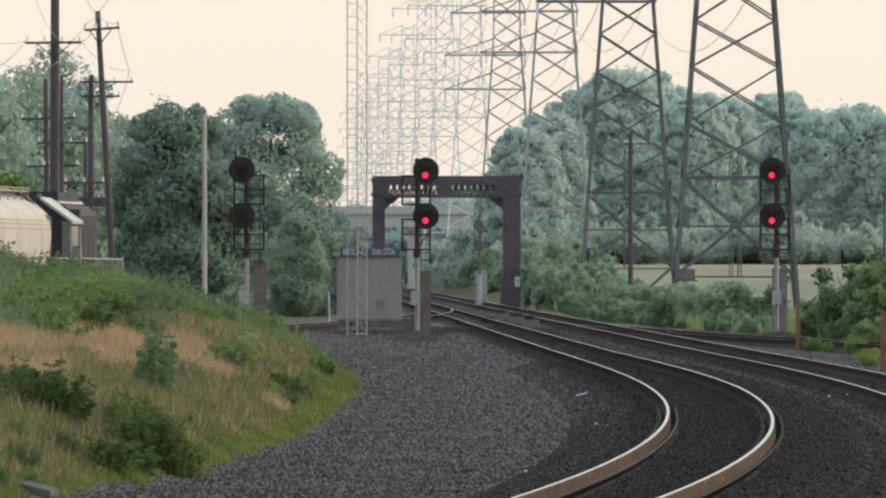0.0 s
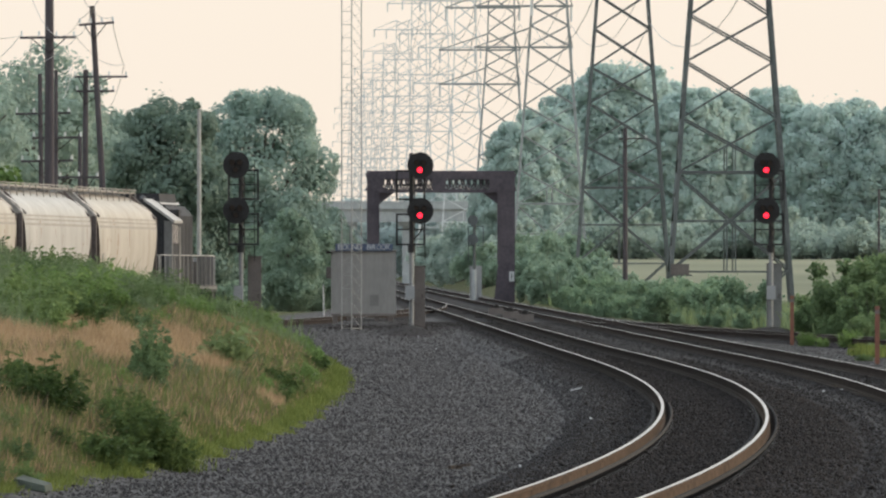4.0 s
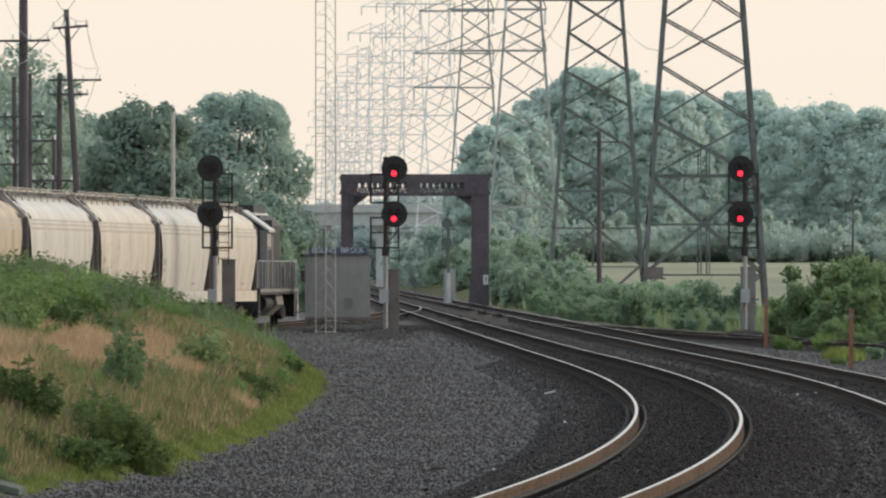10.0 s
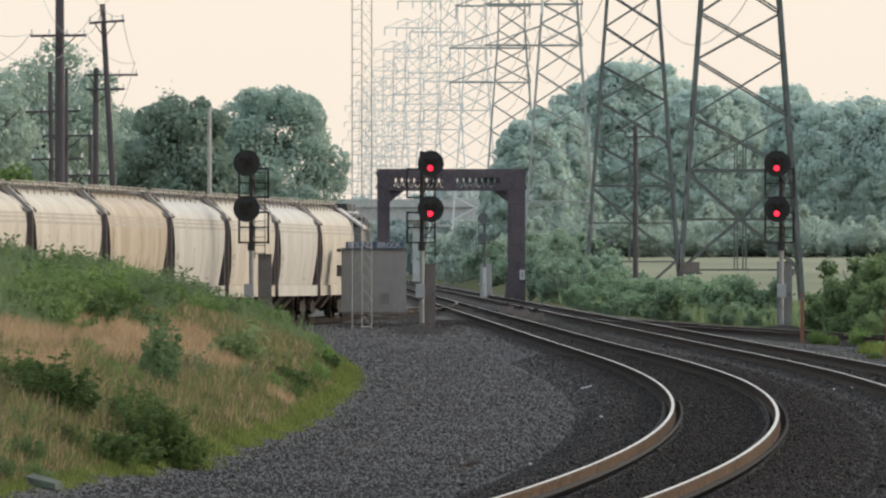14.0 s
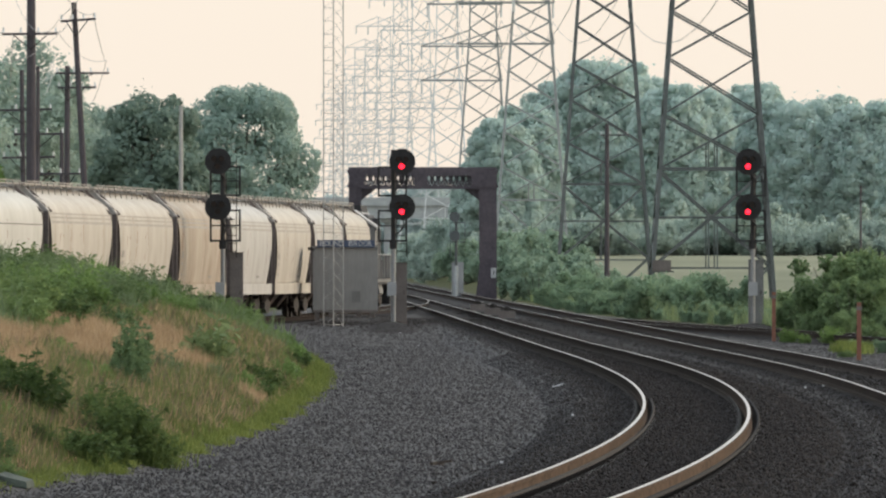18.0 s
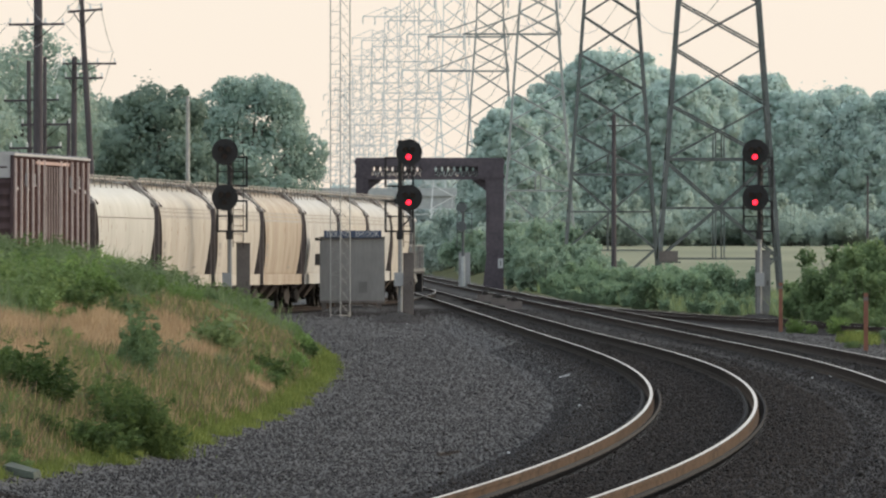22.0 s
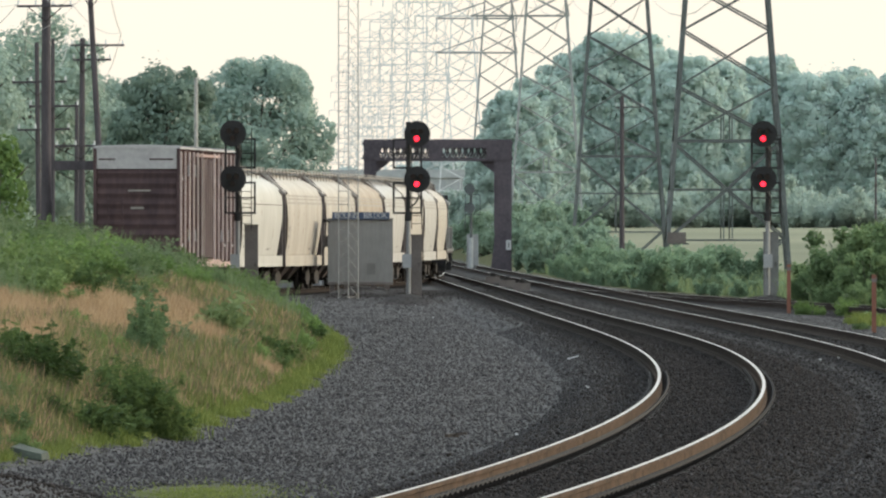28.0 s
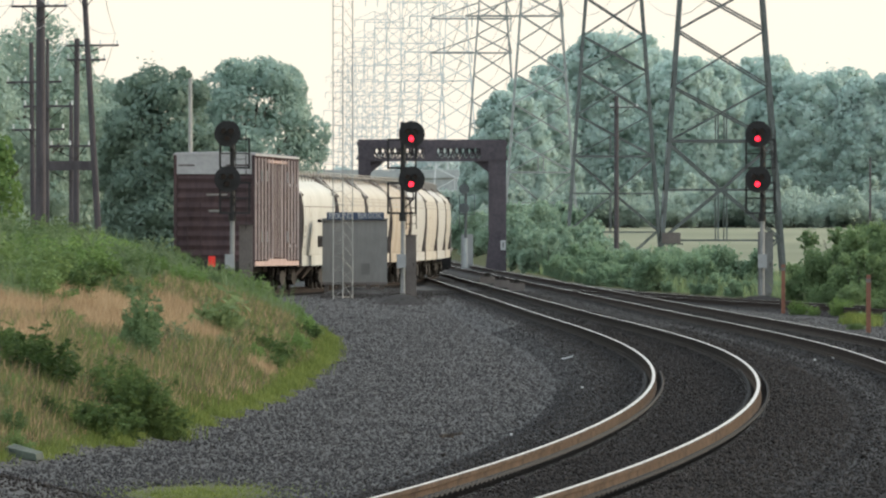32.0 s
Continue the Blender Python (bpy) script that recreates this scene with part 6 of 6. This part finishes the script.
# ---- loose stones ----
def stones(x, y, size, seed, lift=0.3):
    """Rough eight-sided stones at x, y on the ground."""
    rng = np.random.default_rng(seed)
    n = len(x)
    z = ground_z(x, y)
    base = np.array([(1, 0, 0), (-1, 0, 0), (0, 1, 0), (0, -1, 0), (0, 0, 1), (0, 0, -1)], float)
    a = rng.uniform(0, math.tau, n)
    sc = size[:, None] * rng.uniform(0.5, 1.0, (n, 3)) * np.array([1, 1, 0.75])
    p = base[None] * (sc / 2)[:, None] + rng.normal(0, 0.11, (n, 6, 3)) * size[:, None, None]
    c, s = np.cos(a)[:, None], np.sin(a)[:, None]
    q = np.stack([p[..., 0] * c - p[..., 1] * s, p[..., 0] * s + p[..., 1] * c, p[..., 2]], -1)
    q += np.stack([x, y, z + size * lift * 0.6], -1)[:, None]
    f = np.array([(0, 2, 4), (2, 1, 4), (1, 3, 4), (3, 0, 4), (2, 0, 5), (1, 2, 5), (3, 1, 5), (0, 3, 5)])
    return q.reshape(-1, 3), (f[None] + 6 * np.arange(n)[:, None, None]).reshape(-1, 3)


def build_stones():
    rng = np.random.default_rng(4)
    n = 300000
    y = 86 + (460 - 86) * rng.random(n) ** 1.6
    half = y * 0.0425
    x = rng.uniform(-1, 1, n) * half
    xa, xl = np.vectorize(along_a)(y), np.vectorize(along_l)(y)
    keep = (x > bank_edge(y) - 0.15) | (y > 425)
    keep &= (np.abs(np.abs(x - xa) - 0.755) > 0.13) & (np.abs(np.abs(x - xa - 3.9) - 0.755) > 0.13) & (np.abs(x - xl) > 1.2) & (x < np.vectorize(along_c)(y) + 2.5)
    keep &= ~((np.exp(-(((x + 2.4) / 0.7) ** 2 + ((y - 111) / 3.5) ** 2))) > 0.35)
    x, y = x[keep], y[keep]
    m = 70000
    ey = 86 + 200 * rng.random(m) ** 1.5
    ea = np.vectorize(along_a)(ey)
    ex = ea + rng.uniform(-2.3, 2.3, m)
    ok = (np.abs(np.abs(ex - ea) - 0.755) > 0.1) & (np.abs(ex) < ey * 0.043)
    x, y = np.concatenate([x, ex[ok]]), np.concatenate([y, ey[ok]])
    xa = np.vectorize(along_a)(y)
    size = rng.uniform(0.016, 0.042, len(x)) * (1 + (y - 86) / 1100) * np.where(rng.random(len(x)) < 0.02, 1.7, 1)
    dist = np.minimum(np.abs(x - xa - 0.45) - 0.35, np.abs(x - xa - 3.9)) + rng.normal(0, 0.8, len(x)) + rng.exponential(0.7, len(x)) - 0.1
    heap = np.exp(-(((x + 4.3) / 0.95) ** 2 + ((y - 104) / 4.0) ** 2)) > 0.25
    black = (dist < 1.6) | heap | (cinders_and_shade(x, y) + rng.normal(0, 0.15, len(x)) > 0.5)
    tagged(new("gravel", quick("gravel", *stones(x[~black], y[~black], size[~black], 1), M_STONE)), "loose grey gravel stones covering the yard", "gravel", kind="stuff")
    tagged(new("ballast", quick("ballast", *stones(x[black], y[black], size[black] * 1.15, 2, 0.5), M_BALLAST)), "dark ballast stones, sooty between the rails, shade-darkened at the hut", "ballast", kind="stuff")


build_stones()


# ---- grass ----
def blades(x, y, h, width, seed, lean=0.35):
    rng = np.random.default_rng(seed)
    n = len(x)
    z = ground_z(x, y) - 0.03
    a = rng.uniform(0, math.tau, n)
    w = width * rng.uniform(0.6, 1.4, n)
    t = rng.normal(0, lean, (n, 2)) * h[:, None]
    dx, dy = np.cos(a) * w / 2, np.sin(a) * w / 2
    b0 = np.stack([x - dx, y - dy, z], -1)
    b1 = np.stack([x + dx, y + dy, z], -1)
    m0 = np.stack([x - dx * 0.8 + t[:, 0] * 0.35, y - dy * 0.8 + t[:, 1] * 0.35, z + h * 0.6], -1)
    m1 = np.stack([x + dx * 0.8 + t[:, 0] * 0.35, y + dy * 0.8 + t[:, 1] * 0.35, z + h * 0.6], -1)
    tip = np.stack([x + t[:, 0], y + t[:, 1], z + h], -1)
    v = np.stack([b0, b1, m1, m0, tip], 1).reshape(-1, 3)
    f = np.array([(0, 1, 2), (0, 2, 3), (3, 2, 4)])
    return v, (f[None] + 5 * np.arange(n)[:, None, None]).reshape(-1, 3)


def lobes(x, y, spots):
    """How far a place lies inside soft patches (x, y, rx, ry)."""
    out = np.zeros_like(x)
    for sx, sy, rx, ry in spots:
        out = np.maximum(out, np.exp(-((x - sx) / rx) ** 2 - ((y - sy) / ry) ** 2))
    return out


def build_grass():
    rng = np.random.default_rng(8)
    n = 330000
    y = 100 + (400 - 100) * rng.random(n) ** 1.25
    e = bank_edge(y)
    lim = np.maximum(e - 11.5, -0.0425 * y)
    x = lim + (e + 0.25 - lim) * rng.random(n)
    xl = np.vectorize(along_l)(y)
    ok = (np.abs(x - xl) > 2.1) & (y > 108)
    x, y, e = x[ok], y[ok], e[ok]
    n = len(x)
    inner = e - x
    wob = np.sin(x * 2.1 + y * 0.13) * np.sin(y * 0.31 + x) * 0.5 + rng.normal(0, 0.25, n)
    dry = lobes(x, y, [(-5.4, 184, 1.0, 17), (-6.3, 165, 0.7, 10), (-4.2, 190, 0.5, 9), (-5.75, 153, 0.55, 8), (-4.8, 199, 0.55, 12), (-5.85, 180, 0.5, 9), (-4.5, 181, 0.4, 9), (-3.0, 190, 0.22, 8), (-5.3, 168, 0.4, 6)])
    dry_m = dry + 0.25 * wob > 0.52
    pick = rng.random(n)
    sparse_dry = (pick < 0.19) & (inner > 0.13) & (y < 250)
    brown = (pick > 0.82) & (inner > 0.15) & (y < 270)
    edge_m = (inner < 0.14 + 0.2 * wob) & (y < 290)
    edge_m |= (inner < 1.7) & (y < 285) & (rng.random(n) < 0.04 + 0.22 * np.clip(np.sin(y * 0.21 + x * 2.7) * np.sin(x * 3.3 - y * 0.05), 0, 1))
    edge_m |= (rng.random(n) < lobes(x, y, [(-3.4, 262, 0.5, 12), (-3.8, 217, 0.4, 9), (-2.6, 228, 0.35, 10)]) * 0.7)
    crest = ((inner + 0.5 * wob > 3.9) | (y + 20 * wob > 262) | (lobes(x, y, [(-7.0, 225, 1.2, 16)]) > 0.4)) & ~edge_m & (dry < 0.55)
    h = np.clip(0.07 + inner * 0.3, 0.05, 0.33) * rng.uniform(0.4, 1.4, n) * np.where(crest & (rng.random(n) < 0.07), 2.0, 1) * np.where(y > 285, 0.6, 1)
    far = np.clip((y - 100) / 200, 0, 1)
    dry_m = (dry_m | sparse_dry) & ~edge_m & ~crest
    brown &= ~dry_m & ~edge_m & ~crest
    green = ~dry_m & ~edge_m & ~crest & ~brown
    for name, m, mt, tall, label in (("green_grass", green, M_GRASS, 1.0, "tall green grass and weeds on the bank"),
                                     ("dry_grass", dry_m, M_GRASS_DRY, 1.05, "dry tan seeding grass in patches on bank"),
                                     ("brown_weeds", brown, M_GRASS_BROWN, 1.1, "brown seeding weeds scattered through the grass"),
                                     ("crest_weeds", crest, M_GRASS_DEEP, 1.05, "tall deep green weeds along the crest"),
                                     ("verge_grass", edge_m, M_GRASS_EDGE, 0.55, "short bright yellow-green grass along the gravel edge")):
        tagged(new(name, quick(name, *blades(x[m], y[m], h[m] * tall, 0.01 + 0.017 * far[m], 3, 0.22), mt)), label, "grass", kind="stuff")
    ey = 108 + 180 * rng.random(30000) ** 1.2
    ex = bank_edge(ey) + 0.06 - 0.24 * rng.random(30000) + 0.1 * np.sin(ey * 0.9) + 0.08 * np.sin(ey * 2.3) + rng.normal(0, 0.07, 30000)
    tagged(new("verge_turf", quick("verge_turf", *blades(ex, ey, rng.uniform(0.03, 0.14, 30000), 0.014, 9, 0.3), M_GRASS_EDGE)), "dense short turf fringe between grass and gravel", "grass", kind="stuff")
    # ragged tufts of bright grass pushing out over the gravel
    ty, tx = [], []
    for k in range(50):
        cy = 128 + 165 * rng.random()
        cx = bank_edge(cy) + rng.normal(-0.22, 0.16)
        m = int(rng.uniform(60, 200))
        ty.append(cy + rng.normal(0, 0.9, m))
        tx.append(cx + rng.normal(0, 0.07 + 0.12 * rng.random(), m))
    ty, tx = np.concatenate(ty), np.concatenate(tx)
    tagged(new("verge_tufts", quick("verge_tufts", *blades(tx, ty, rng.uniform(0.06, 0.26, len(tx)), 0.014, 12, 0.3), M_GRASS_EDGE)), "ragged bright grass tufts pushing over the gravel", "grass", kind="stuff")
    # a strip of turf near the heap, tufts by the siding and beyond the branch
    sx, sy = rng.normal(-2.4, 0.45, 5000), rng.normal(111, 2.2, 5000)
    tagged(new("turf_strip", quick("turf_strip", *blades(sx, sy, rng.uniform(0.02, 0.07, 5000), 0.012, 5), M_GRASS_EDGE)), "short bright turf strip among gravel", "grass", kind="stuff")
    k = 16000
    ty = rng.uniform(380, 700, k)
    tx = np.vectorize(along_c)(ty) + 3.0 + rng.random(k) * 8
    tagged(new("siding_weeds", quick("siding_weeds", *blades(tx, ty, rng.uniform(0.25, 0.95, k), 0.05, 6), M_WEEDGREY)), "weeds and tall grass along the siding", "grass", kind="stuff")
    tx, ty = rng.normal(11.8, 0.2, 1500), rng.normal(318, 3, 1500)
    tagged(new("verge_tuft", quick("verge_tuft", *blades(tx, ty, rng.uniform(0.1, 0.42, 1500), 0.03, 7), M_GRASS_EDGE)), "yellow-green grass tuft by the rails", "grass", kind="stuff")


build_grass()
motions()
